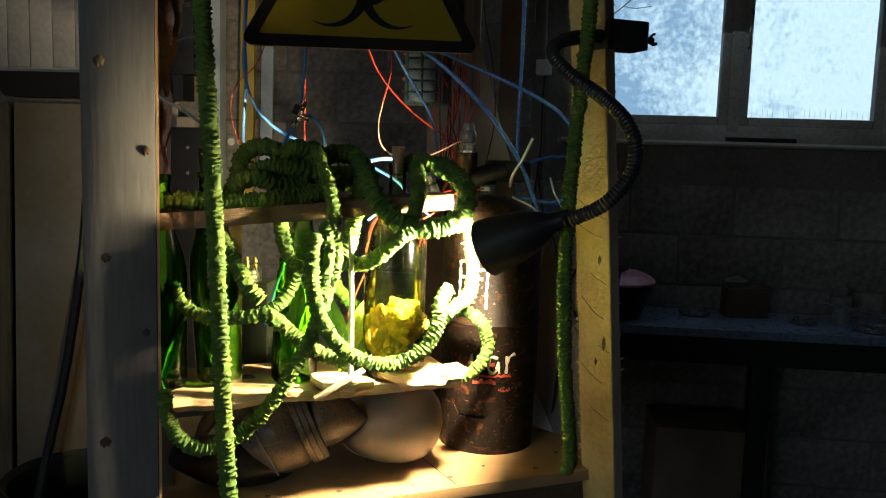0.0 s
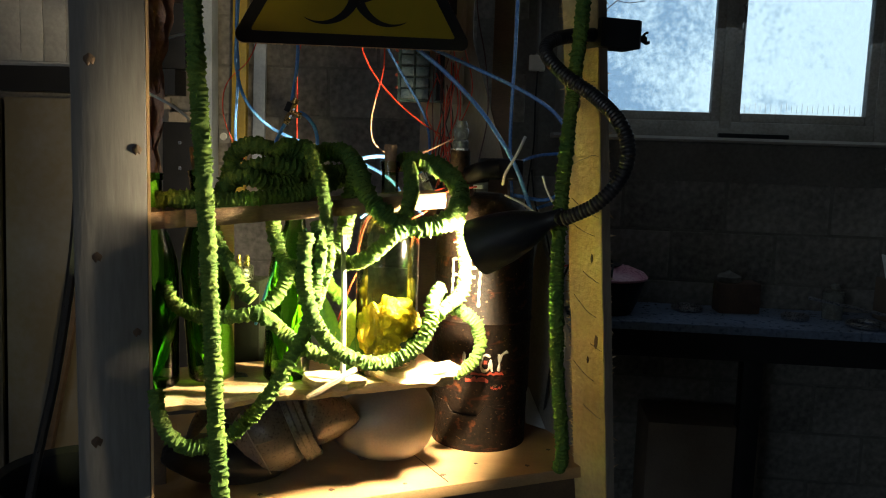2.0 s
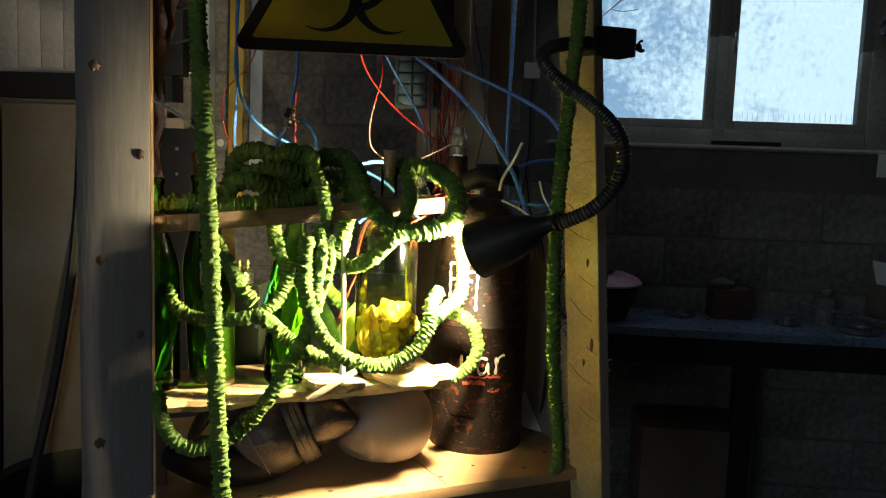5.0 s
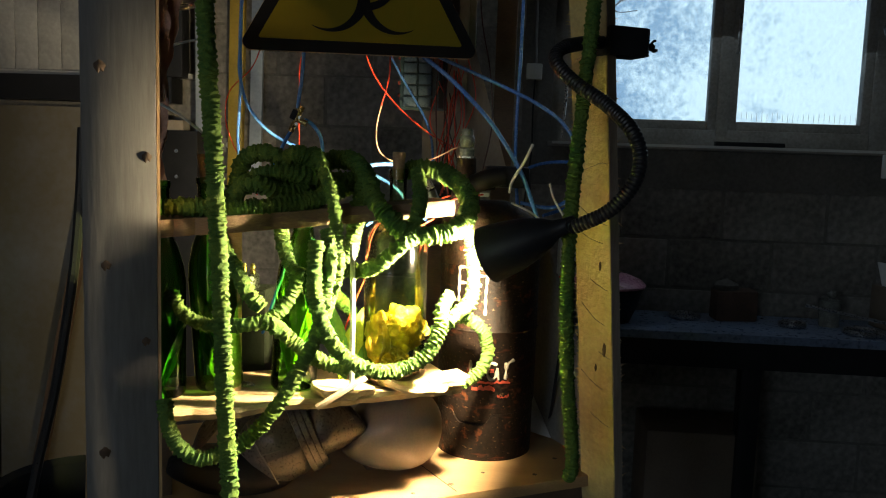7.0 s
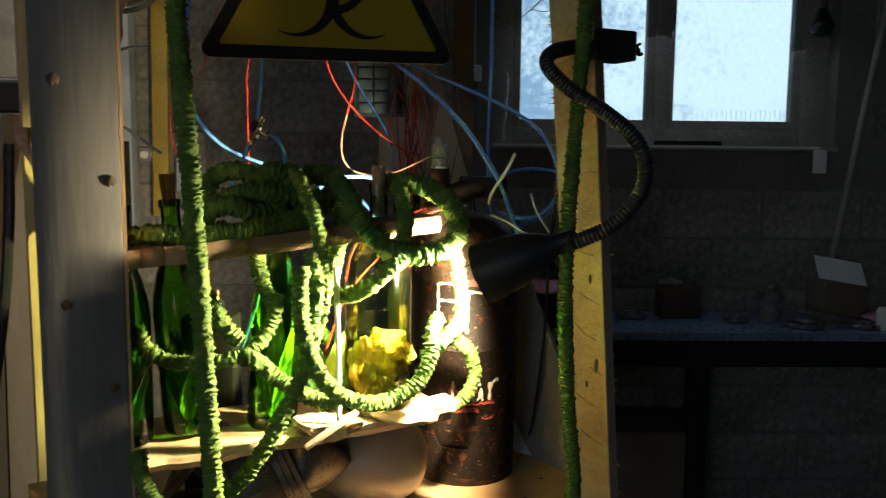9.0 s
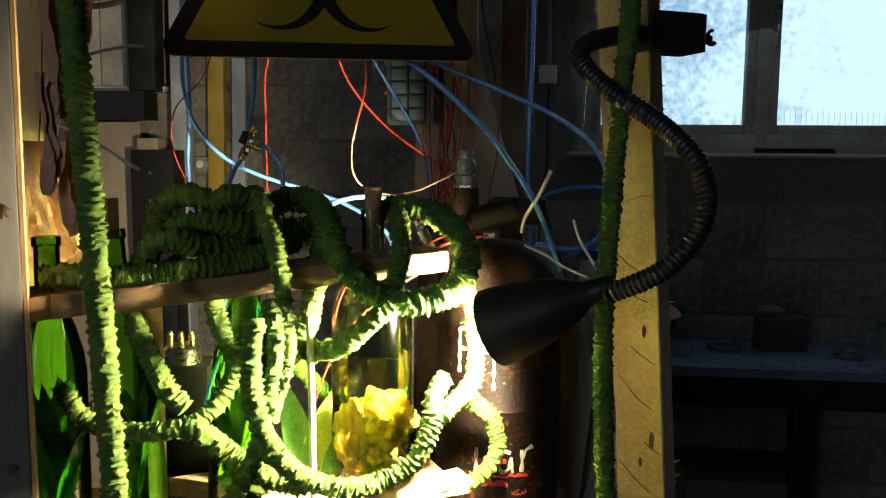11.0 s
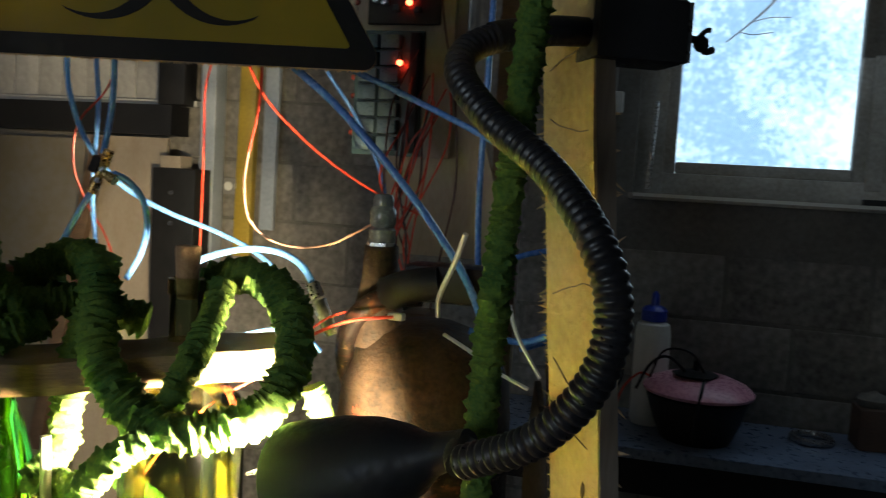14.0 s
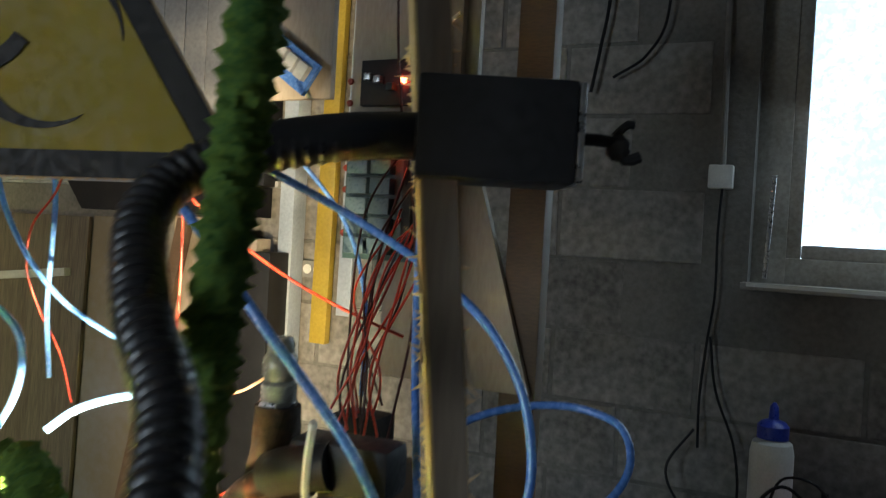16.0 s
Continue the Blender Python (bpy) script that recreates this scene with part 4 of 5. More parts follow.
for z0, h, a0, w in ((1.10, 0.007, 250, 30), (1.078, 0.005, 262, 38), (1.064, 0.008, 256, 26), (1.30, 0.012, 268, 22), (1.335, 0.007, 235, 12), (1.05, 0.004, 285, 14)):
    bm = bm_()
    vs = []
    for i in range(13):
        a = radians(a0 + w * i / 12)
        e = 0.004 * noise.noise(Vector((i * 0.9, z0 * 50, 0)))
        vs.append([bm.verts.new((CX + (CR + 0.0008) * math.cos(a), CY + (CR + 0.0008) * math.sin(a), z)) for z in (z0 + e, z0 + h + e * 2 + 0.003 * noise.noise(Vector((i * 2.1, z0 * 9, 4))))])
    for a, b in zip(vs, vs[1:]):
        bm.faces.new((a[0], b[0], b[1], a[1]))
    part("paint_remnant", bm, M_REDPAINT, cyl, "worn red paint streak")


def on_cylinder(strokes, z0, a0, size):
    """Brush strokes on the cylinder: lists of (across, up) in letter units."""
    out = []
    for st in strokes:
        out.append(sweep(bm_(), smooth_line([Vector((CX + (CR + 0.0005) * math.cos(radians(a0) + x * size / CR), CY + (CR + 0.0005) * math.sin(radians(a0) + x * size / CR), z0 + y * size)) for x, y in st], 0.002), lambda s, a: 0.0028 + 0.0008 * math.sin(s * 300), 7))
    return out


for bm in on_cylinder([[(0, 0), (0, 0.5), (0, 1)], [(0, 1), (0.4, 1.02), (0.75, 1.0)], [(0, 0.55), (0.35, 0.55), (0.7, 0.52)]], 1.235, 236, 0.068):
    part("letter_stroke", bm, M_CHALK, cyl)
for bm in on_cylinder([[(0, 0), (0, 0.5), (0.03, 1.0)], [(-0.25, 1.0), (0.05, 1.02), (0.4, 1.0)]], 1.213, 268, 0.075):
    part("letter_stroke", bm, M_CHALK, cyl)
for bm in on_cylinder([[(0.42, 0.75), (0.1, 0.8), (-0.05, 0.35), (0.1, 0.02), (0.35, 0.15), (0.45, 0.6), (0.45, 0.3), (0.52, 0.0)], [(0.85, 0.0), (0.88, 0.4), (0.85, 0.85)], [(0.87, 0.5), (1.0, 0.8), (1.3, 0.95)], [(-0.9, 0), (-0.88, 0.9)]], 1.086, 274, 0.040):
    part("letter_stroke", bm, M_CHALK, cyl)
tagged(part("paper_scrap", box(bm_(), None, (0.06, 0.10, 0.0015), m=pose(0.205, 1.66, 0.955, 38, 20, 20)), M_PAPER, smooth=False), "torn white paper scrap on the shelf", "paper")
for i, line in enumerate(([(0.154, 1.404, 1.541), (0.140, 1.42, 1.509), (0.12, 1.45, 1.473), (0.115, 1.47, 1.45)], [(0.12, 1.48, 1.43), (0.153, 1.47, 1.416), (0.178, 1.47, 1.40), (0.213, 1.47, 1.385)], [(0.19, 1.46, 1.47), (0.20, 1.46, 1.44), (0.225, 1.46, 1.40)])):
    tagged(part("cable_tie", tube(line, 0.0028 if i == 0 else 0.0022, 0.005, 6), M_WHITE), "white nylon cable tie on the hose bundle", "cable tie", group="cable ties")

# ---- bottle stand ----
stand = thing("bottle_stand", B(-0.17, 0.03, 1.10), "two live-edge planks holding corked bottles upright", "stand")


def plank(u0, u1, n0, n1, z0, z1, rise, seed, flare=0.0):
    bm = bm_()
    rows = []
    for i in range(49):
        u = u0 + (u1 - u0) * i / 48
        w0 = n0 + 0.014 * noise.noise(Vector((u * 17, seed, 0)))
        w1 = n1 + flare * (u1 - u) + 0.012 * noise.noise(Vector((u * 13, seed + 5, 0))) + 0.006 * noise.noise(Vector((u * 60, seed, 2)))
        dz = rise * (u - u0)
        h = 0.0015 * noise.noise(Vector((u * 30, seed, 7)))
        rows.append([bm.verts.new(B(u, n, z + dz + h)) for n, z in ((w0, z0), (w0, z1), (w1 - 0.004, z1), (w1, (z0 + z1) / 2 + 0.001), (w1 - 0.005, z0))])
    for a, b in zip(rows, rows[1:]):
        for i in range(5):
            bm.faces.new((a[i], a[(i + 1) % 5], b[(i + 1) % 5], b[i]))
    bm.faces.new(rows[0]), bm.faces.new(rows[-1][::-1])
    return bm


part("lower_plank", plank(-0.40, 0.130, -0.16, 0.036, 1.095, 1.113, 0.008, 1), M_PLANK, stand, "pale live-edge lower plank")
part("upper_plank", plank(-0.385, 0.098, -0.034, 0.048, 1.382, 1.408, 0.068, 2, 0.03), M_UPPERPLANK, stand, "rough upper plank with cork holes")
part("bark_slice", lathe(bm_(), Matrix.Translation(B(0.050, 0.004, 1.118)) @ pose(0, 0, 0, 4, 6, 20), [(0, 0), (0.062, 0.0), (0.066, 0.006), (0.064, 0.013), (0, 0.014)], 40, 0.12), M_PLANK, stand, "round pale wood slice")
part("bark_slice", lathe(bm_(), Matrix.Translation(B(-0.085, 0.018, 1.116)) @ pose(0, 0, 0, -5, 4, 0), [(0, 0), (0.05, 0.0), (0.053, 0.006), (0.05, 0.012), (0, 0.013)], 40, 0.25), M_PLANK, stand, "round pale wood slice")
for i, (u, n, z) in enumerate(((0.095, 0.02, 1.120), (0.095, 0.02, 1.125), (0.10, 0.022, 1.130))):
    part("shim", box(bm_(), None, (0.075, 0.05, 0.004), m=Matrix.Translation(B(u, n, z)) @ pose(0, 0, 0, 0, -4, FRONT_TURN - 8 + 5 * i)), M_PLANK, stand, smooth=False)
for u in (-0.37, 0.03):
    part("foot", box(bm_(), None, (0.05, 0.05, 0.176), bevel=0.003, m=Matrix.Translation(B(u, -0.137, 1.007)) @ pose(0, 0, 0, 0, 0, FRONT_TURN)), M_DARKWOOD, stand)
part("strut", box(bm_(), None, (0.022, 0.006, 0.30), bevel=0.001, m=Matrix.Translation(B(-0.25, -0.052, 1.25)) @ pose(0, 0, 0, 0, 0, FRONT_TURN)), M_PLANK, stand)


def bottle(name, at, profile, neck_z, glass, label, lean=(0, 0), cork=True, seg=40):
    ob = thing(name, at, label, "bottle", group="bottles in the stand")
    m = Matrix.Translation(at) @ pose(0, 0, 0, lean[0], lean[1], 0)
    part("glass_wall", lathe(bm_(), m, profile, seg), glass, ob)
    if cork:
        part("cork", lathe(bm_(), m, [(0, neck_z - 0.02), (0.0085, neck_z - 0.02), (0.0115, neck_z + 0.024), (0.0105, neck_z + 0.027), (0, neck_z + 0.027)], 20, 0.05), M_CORK, ob, "brown tapered cork")
    return ob, m


WINE = [(0, 0.012), (0.02, 0.008), (0.034, 0.0), (0.0385, 0.006), (0.039, 0.02), (0.039, 0.185), (0.036, 0.21), (0.028, 0.24), (0.018, 0.265), (0.0145, 0.29), (0.0140, 0.335), (0.0160, 0.337), (0.0160, 0.347), (0.0140, 0.348), (0.0115, 0.348)]
JAR = [(0, 0.010), (0.03, 0.006), (0.05, 0.0), (0.054, 0.006), (0.0545, 0.02), (0.0545, 0.235), (0.05, 0.262), (0.03, 0.282), (0.018, 0.30), (0.0145, 0.32), (0.0145, 0.355), (0.0165, 0.357), (0.0165, 0.37), (0.0120, 0.371)]
jar, jm = bottle("wide_bottle", B(0.020, -0.020, 1.120), JAR, 0.372, G_OLIVE, "wide olive glass bottle with a cork and yellow bloom inside")
b1, m1 = bottle("wine_bottle", Vector((-0.352, 1.205, 1.121)), WINE, 0.358, G_GREEN, "corked green wine bottle with leaves inside on a plank", lean=(0, -4))
b2, m2 = bottle("wine_bottle", Vector((-0.238, 1.245, 1.114)), WINE, 0.355, G_GREEN, "leaning green wine bottle with lime leaves on a plank", lean=(0, 3))
b3, m3 = bottle("wine_bottle", Vector((-0.435, 1.165, 1.114)), WINE, 0.355, G_GREEN, "green wine bottle at the end of the plank", cork=False)


def leaf(m, length, width, curl, seed):
    bm = bm_()
    grid = []
    for i in range(13):
        t = i / 12
        w = width * math.sin(math.pi * min(1, t * 1.02)) ** 0.75 * (1 - 0.25 * t)
        row = []
        for j in range(-3, 4):
            s = j / 3
            row.append(bm.verts.new(m @ Vector((s * w, curl * length * t * t + 0.25 * w * abs(s) + 0.004 * noise.noise(Vector((t * 6, s * 3, seed))), length * t - curl * 0.3 * length * t * t))))
        grid.append(row)
    for a, b in zip(grid, grid[1:]):
        for j in range(6):
            bm.faces.new((a[j], a[j + 1], b[j + 1], b[j]))
    return bm


bloom = thing("yellow_bloom", B(0.020, -0.020, 1.13), "crumpled yellow dried bloom inside the wide bottle", "bloom")
part("cap", lump(B(0.032, -0.014, 1.212), (0.043, 0.038, 0.038), 4, 0.3, 2.6, 5, 20), M_YELLOWFLOWER, bloom)
part("lobe", lump(B(-0.012, -0.012, 1.196), (0.022, 0.026, 0.046), 7, 0.25, 2.4, 4), M_YELLOWFLOWER, bloom)
part("lobe", lump(B(0.014, 0.004, 1.156), (0.024, 0.018, 0.022), 8, 0.45, 3.2, 5), M_YELLOWFLOWER, bloom)
part("base", lump(B(0.020, -0.020, 1.138), (0.044, 0.040, 0.014), 3, 0.2, 2.0, 4), M_HIDE, bloom, "pinkish root base")
rnd = random.Random(21)
for owner, bmx, count, mats in (("bottle_leaves", m1, 11, (M_LEAF, M_LEAF_LIME)), ("bottle_leaves", m2, 11, (M_LEAF_LIME, M_LEAF_LIME)), ("bottle_leaves", m3, 9, (M_LEAF, M_LEAF))):
    ob = thing(owner, bmx.translation + Vector((0, 0, 0.01)), "green waxy leaves inside a green glass bottle", "leaves", group="leaves in the bottles")
    for i in range(count):
        a = 360 * i / count + rnd.uniform(-20, 20)
        part("leaf", leaf(bmx @ pose(0.004 * math.cos(radians(a)), 0.004 * math.sin(radians(a)), 0.012, 0, 0, a) @ pose(0, 0, 0, rnd.uniform(-14, -4), 0, 0), rnd.uniform(0.09, 0.19), rnd.uniform(0.015, 0.024), rnd.uniform(0.05, 0.16), i), mats[i % 2], ob)
lf = thing("loose_leaves", B(-0.06, -0.03, 1.12), "loose green leaves behind the wide bottle", "leaves")
for x, tl, mm in ((-0.062, -10, M_LEAF), (-0.075, 25, M_LEAF_LIME), (-0.05, 38, M_LEAF)):
    part("leaf", leaf(Matrix.Translation(B(x, -0.035, 1.12)) @ pose(0, 0, 0, -8, tl, FRONT_TURN), 0.15, 0.022, 0.08, x), mm, lf)
tagged(part("glass_rod", tube([B(-0.078, 0.05, 1.125), B(-0.078, 0.048, 1.25), B(-0.080, 0.046, 1.37)], 0.0042, 0.01, 12), M_WHITE), "white rod standing between the bottles", "rod")
tagged(part("wood_chip", box(bm_(), None, (0.09, 0.012, 0.006), bevel=0.001, m=Matrix.Translation(B(-0.11, 0.10, 1.142)) @ pose(0, 0, 0, 0, -28, FRONT_TURN)), M_STICK), "split wood sliver on the plank", "sliver")

# ---- things under the planks ----
bag = thing("rubber_bulb", B(0.03, 0.05, 0.921), "smooth grey rubber bulb on the plywood shelf", "rubber bulb")
bm = lump((0, 0, 0), (1, 1, 1), 6, 0.03, 1.4, 4)
mm_ = Matrix.Translation((-0.090, 1.385, 1.000)) @ pose(0, 0, 0, 0, -10, 18)
for v in bm.verts:
    k = 1.0 + 0.22 * v.co.x
    v.co = mm_ @ Vector((v.co.x * 0.100, v.co.y * 0.074 * k, v.co.z * 0.076 * k))
part("bulb", bm, M_BALL, bag)
boot = thing("leather_boot", B(-0.15, 0.06, 0.921), "grey-brown stitched leather boot lying on the shelf", "boot")


def blob(c, size, turn, tilt, taper, seed, rough=0.06):
    bm = lump((0, 0, 0), (1, 1, 1), seed, rough, 1.8, 4)
    m = Matrix.Translation(c) @ pose(0, 0, 0, 0, tilt, turn)
    for v in bm.verts:
        k = 1 + taper * v.co.x
        v.co = m @ Vector((v.co.x * size[0], v.co.y * size[1] * k, v.co.z * size[2] * k))
    return bm


part("toe", blob((-0.272, 1.272, 1.004), (0.074, 0.062, 0.070), 20, -16, 0.12, 11), M_LEATHER, boot)
part("vamp", blob((-0.180, 1.300, 1.034), (0.060, 0.050, 0.052), 20, 10, -0.55, 12), M_LEATHER, boot)
part("heel", blob((-0.335, 1.285, 1.060), (0.05, 0.045, 0.036), 20, -40, -0.2, 13), M_LEATHER, boot)
part("sole", blob((-0.345, 1.245, 0.962), (0.110, 0.055, 0.042), 20, 8, 0.0, 14), M_BLACK, boot, "black rubber sole")
# broad wrapped strap between the two swellings
bm = bm_()
ax, c = Vector((0.86, 0.30, 0.40)).normalized(), Vector((-0.222, 1.286, 1.022))
sa = ax.cross(Vector((0, 0, 1))).normalized()
sb = ax.cross(sa)
rows = []
for k in range(41):
    a = 2 * math.pi * k / 40
    d = sa * math.cos(a) * 0.062 + sb * math.sin(a) * 0.068
    rows.append([bm.verts.new(c + d * r + ax * w) for w, r in ((-0.017, 0.95), (-0.016, 1.02), (-0.007, 1.04), (-0.005, 1.015), (0.004, 1.03), (0.006, 1.0), (0.014, 1.01), (0.016, 0.93))])
for a, b in zip(rows, rows[1:]):
    for k in range(7):
        bm.faces.new((a[k], b[k], b[k + 1], a[k + 1]))
part("strap", bm, M_LEATHER, boot, "broad wrapped leather strap with ridges")
for k in range(4):
    part("lace", tube([(-0.318 + 0.004 * k, 1.238, 1.118), (-0.345, 1.215 + 0.004 * k, 1.090 - 0.006 * k), (-0.378, 1.205, 1.050 - 0.008 * k), (-0.398, 1.212, 1.005)], 0.0065 - 0.0012 * (k % 2), 0.006, 8), M_LEATHER, boot)
part("seam", tube([(-0.312, 1.222, 1.052), (-0.292, 1.208, 1.022), (-0.268, 1.206, 0.985), (-0.255, 1.220, 0.950)], 0.0012, 0.006, 6), M_BALL, boot, "pale stitched seam")
part("seam", tube([(-0.282, 1.206, 1.004), (-0.255, 1.212, 1.012), (-0.232, 1.226, 1.022)], 0.0012, 0.006, 6), M_BALL, boot, "pale stitched seam")
part("seam", tube([(-0.195, 1.252, 1.040), (-0.170, 1.262, 1.046), (-0.140, 1.285, 1.052)], 0.0012, 0.006, 6), M_BALL, boot, "pale stitched seam")


def drape(c, width, z0, z1, seed, turn, lean=0.0, low=0.35):
    """A crumpled hanging skin; lean shifts it sideways with height, low is the width of its foot."""
    bm = bm_()
    grid = []
    m = pose(c[0], c[1], 0, 0, 0, turn)
    for i in range(49):
        z = z0 + (z1 - z0) * i / 48
        taper = min(1.0, low + 1.2 * (i / 48))
        wd = width * taper * (1 + 0.5 * noise.noise(Vector((z * 9, seed, 0))))
        row = []
        for j in range(17):
            s = j / 16 - 0.5
            q = Vector((z * 10, s * 5, seed))
            row.append(bm.verts.new(m @ Vector((wd * s + lean * (z - z0) + 0.018 * noise.noise(Vector((z * 7, 0, seed + 3))), 0.045 * noise.noise(q) + 0.016 * noise.noise(q * 2.7) + 0.012 * math.sin(s * 17 + z * 8), z + 0.02 * noise.noise(Vector((s * 4, seed, 1))) * (1 if i < 6 else 0)))))
        grid.append(row)
    for a, b in zip(grid, grid[1:]):
        for j in range(16):
            bm.faces.new((a[j], a[j + 1], b[j + 1], b[j]))
    return bm


hide = thing("hanging_hide", (-0.60, 1.50, 1.36), "crinkled pinkish tan hide hanging inside the rack", "hide")
part("skin", drape((-0.548, 1.412), 0.105, 1.60, 2.1, 2, 62), M_HIDE, hide)
part("skin_flap", drape((-0.685, 1.60), 0.12, 1.36, 1.58, 6, 50, -0.18, 0.8), M_HIDE, hide)
part("skin_strip", drape((-0.575, 1.47), 0.030, 1.44, 1.66, 9, 60), M_HIDE, hide)
part("skin_strip", drape((-0.598, 1.44), 0.024, 1.50, 1.68, 12, 60), M_HIDE, hide)
part("thong", tube([(-0.560, 1.42, 1.63), (-0.60, 1.50, 1.60), (-0.64, 1.58, 1.57), (-0.66, 1.62, 1.54)], 0.004, 0.006, 7), M_HIDE, hide)
pine = thing("pine_post", (-0.81, 1.74, 0), "splintered pale pine post standing behind the rack", "post")
part("post_body", box(bm_(), None, (0.070, 0.03, 2.74), bevel=0.003, m=pose(-0.808, 1.742, 1.37, 0, 0, 34)), M_PINE, pine)
part("split", tube([(-0.782, 1.742, 1.90), (-0.788, 1.738, 1.72), (-0.800, 1.729, 1.52)], 0.0015, 0.01, 6), M_KNOT, pine, "dark drying crack")
coil = thing("cable_coil", (-0.538, 1.460, 1.791), "pale cream cable coiled up inside the rack", "cable coil")
for r, dz in ((0.085, 0.0), (0.079, 0.008), (0.09, -0.007)):
    ring = [Vector((-0.538 + 0.75 * r * math.cos(a), 1.460 + 0.66 * r * math.cos(a), 1.876 + dz + r * math.sin(a))) for a in (2 * math.pi * q / 24 for q in range(25))]
    part("loop", tube(ring, 0.0045, 0.01, 8), M_WHITE, coil)
tagged(part("nylon_tie", tube([(-0.575, 1.47, 1.70), (-0.565, 1.54, 1.722), (-0.552, 1.61, 1.74), (-0.545, 1.652, 1.745)], 0.0028, 0.006, 7), M_WHITE), "thin pale nylon tie poking out of the hide", "cable tie", group="ties in the hide")
tagged(part("nylon_tie", tube([(-0.545, 1.38, 1.60), (-0.51, 1.41, 1.577), (-0.487, 1.445, 1.552), (-0.473, 1.477, 1.535)], 0.0028, 0.006, 7), M_WHITE), "thin pale nylon tie poking out of the hide", "cable tie", group="ties in the hide")

# ---- crepe-wrapped vines ----
def vine(pts, r, seed, label, group="vines round the bottles", seg=18, ragged=1.0):
    return tagged(part("crepe_vine", crepe(pts, r, seed, seg=seg, ragged=ragged), M_CREPE), label, "vine", group)


VL = "green crepe-paper vine looped over the bottles"
VD = "dark green crepe-paper vine lying along the plank"
vine([(-0.225, 1.240, 1.480), (-0.212, 1.222, 1.508), (-0.193, 1.205, 1.510), (-0.174, 1.181, 1.479), (-0.160, 1.165, 1.453), (-0.153, 1.160, 1.426), (-0.149, 1.158, 1.397), (-0.145, 1.152, 1.370), (-0.141, 1.144, 1.343), (-0.146, 1.143, 1.314), (-0.153, 1.137, 1.288), (-0.158, 1.130, 1.262)], 0.0105, 1, "green crepe-paper vine hanging in front of the bottles")
vine([(-0.232, 1.262, 1.470), (-0.189, 1.283, 1.500), (-0.146, 1.272, 1.501), (-0.120, 1.248, 1.473), (-0.102, 1.222, 1.442), (-0.078, 1.210, 1.416), (-0.051, 1.206, 1.395), (-0.017, 1.200, 1.388), (0.020, 1.214, 1.393), (0.046, 1.234, 1.410), (0.051, 1.260, 1.440), (0.031, 1.300, 1.468), (-0.008, 1.332, 1.488), (-0.051, 1.348, 1.491), (-0.085, 1.348, 1.478)], 0.0160, 2, "green crepe-paper vine curled in a ring round a cork")
vine([(-0.044, 1.315, 1.486), (-0.037, 1.292, 1.468), (-0.031, 1.262, 1.447), (-0.030, 1.235, 1.426), (-0.036, 1.220, 1.398)], 0.0120, 3, VL)
vine([(0.041, 1.325, 1.401), (0.050, 1.329, 1.377), (0.055, 1.328, 1.352), (0.058, 1.321, 1.329), (0.060, 1.309, 1.306), (0.060, 1.299, 1.284), (0.053, 1.284, 1.265), (0.038, 1.265, 1.253), (0.023, 1.252, 1.240), (0.000, 1.268, 1.216)], 0.0120, 4, "lamp-lit crepe-paper vine hanging from the ring")
vine([(-0.171, 1.121, 1.381), (-0.171, 1.112, 1.341), (-0.168, 1.103, 1.302), (-0.158, 1.104, 1.263), (-0.143, 1.121, 1.222), (-0.118, 1.152, 1.187), (-0.083, 1.190, 1.164), (-0.044, 1.221, 1.164), (-0.008, 1.232, 1.187), (0.011, 1.238, 1.227), (0.013, 1.250, 1.262), (0.022, 1.275, 1.280)], 0.0125, 24, "lamp-lit crepe-paper vine hanging in a deep loop")
vine([(0.030, 1.330, 1.236), (0.048, 1.352, 1.228), (0.063, 1.362, 1.218), (0.076, 1.370, 1.203), (0.085, 1.376, 1.183), (0.089, 1.378, 1.164), (0.085, 1.376, 1.145), (0.076, 1.372, 1.128), (0.060, 1.366, 1.112), (0.040, 1.362, 1.104)], 0.0115, 5, "green crepe-paper vine curling round the plank end")
vine([(-0.160, 1.216, 1.328), (-0.139, 1.220, 1.322), (-0.118, 1.214, 1.325), (-0.092, 1.196, 1.335), (-0.070, 1.180, 1.353), (-0.050, 1.178, 1.372), (-0.030, 1.190, 1.386)], 0.0120, 6, VL)
vine([(-0.118, 1.252, 1.478), (-0.125, 1.239, 1.459), (-0.129, 1.228, 1.421), (-0.136, 1.230, 1.380), (-0.142, 1.230, 1.350), (-0.155, 1.213, 1.325)], 0.0130, 7, VL)
vine([(-0.392, 1.085, 1.426), (-0.345, 1.098, 1.426), (-0.302, 1.115, 1.424), (-0.255, 1.138, 1.428), (-0.215, 1.168, 1.434), (-0.180, 1.200, 1.444), (-0.155, 1.228, 1.456)], 0.0140, 8, VD)
vine([(-0.346, 1.205, 1.418), (-0.336, 1.216, 1.440), (-0.327, 1.218, 1.466), (-0.319, 1.213, 1.492), (-0.297, 1.205, 1.508), (-0.268, 1.201, 1.510), (-0.244, 1.204, 1.499), (-0.223, 1.211, 1.487), (-0.195, 1.222, 1.472)], 0.0140, 9, VL)
vine([(-0.312, 1.196, 1.452), (-0.285, 1.188, 1.472), (-0.255, 1.186, 1.480), (-0.225, 1.194, 1.478), (-0.198, 1.212, 1.474), (-0.170, 1.232, 1.470), (-0.142, 1.262, 1.470)], 0.0140, 21, VD)
vine([(-0.205, 1.240, 1.462), (-0.219, 1.231, 1.451), (-0.234, 1.212, 1.432), (-0.245, 1.202, 1.406), (-0.248, 1.203, 1.375), (-0.244, 1.209, 1.348), (-0.232, 1.211, 1.322), (-0.222, 1.206, 1.300)], 0.0120, 10, VL)
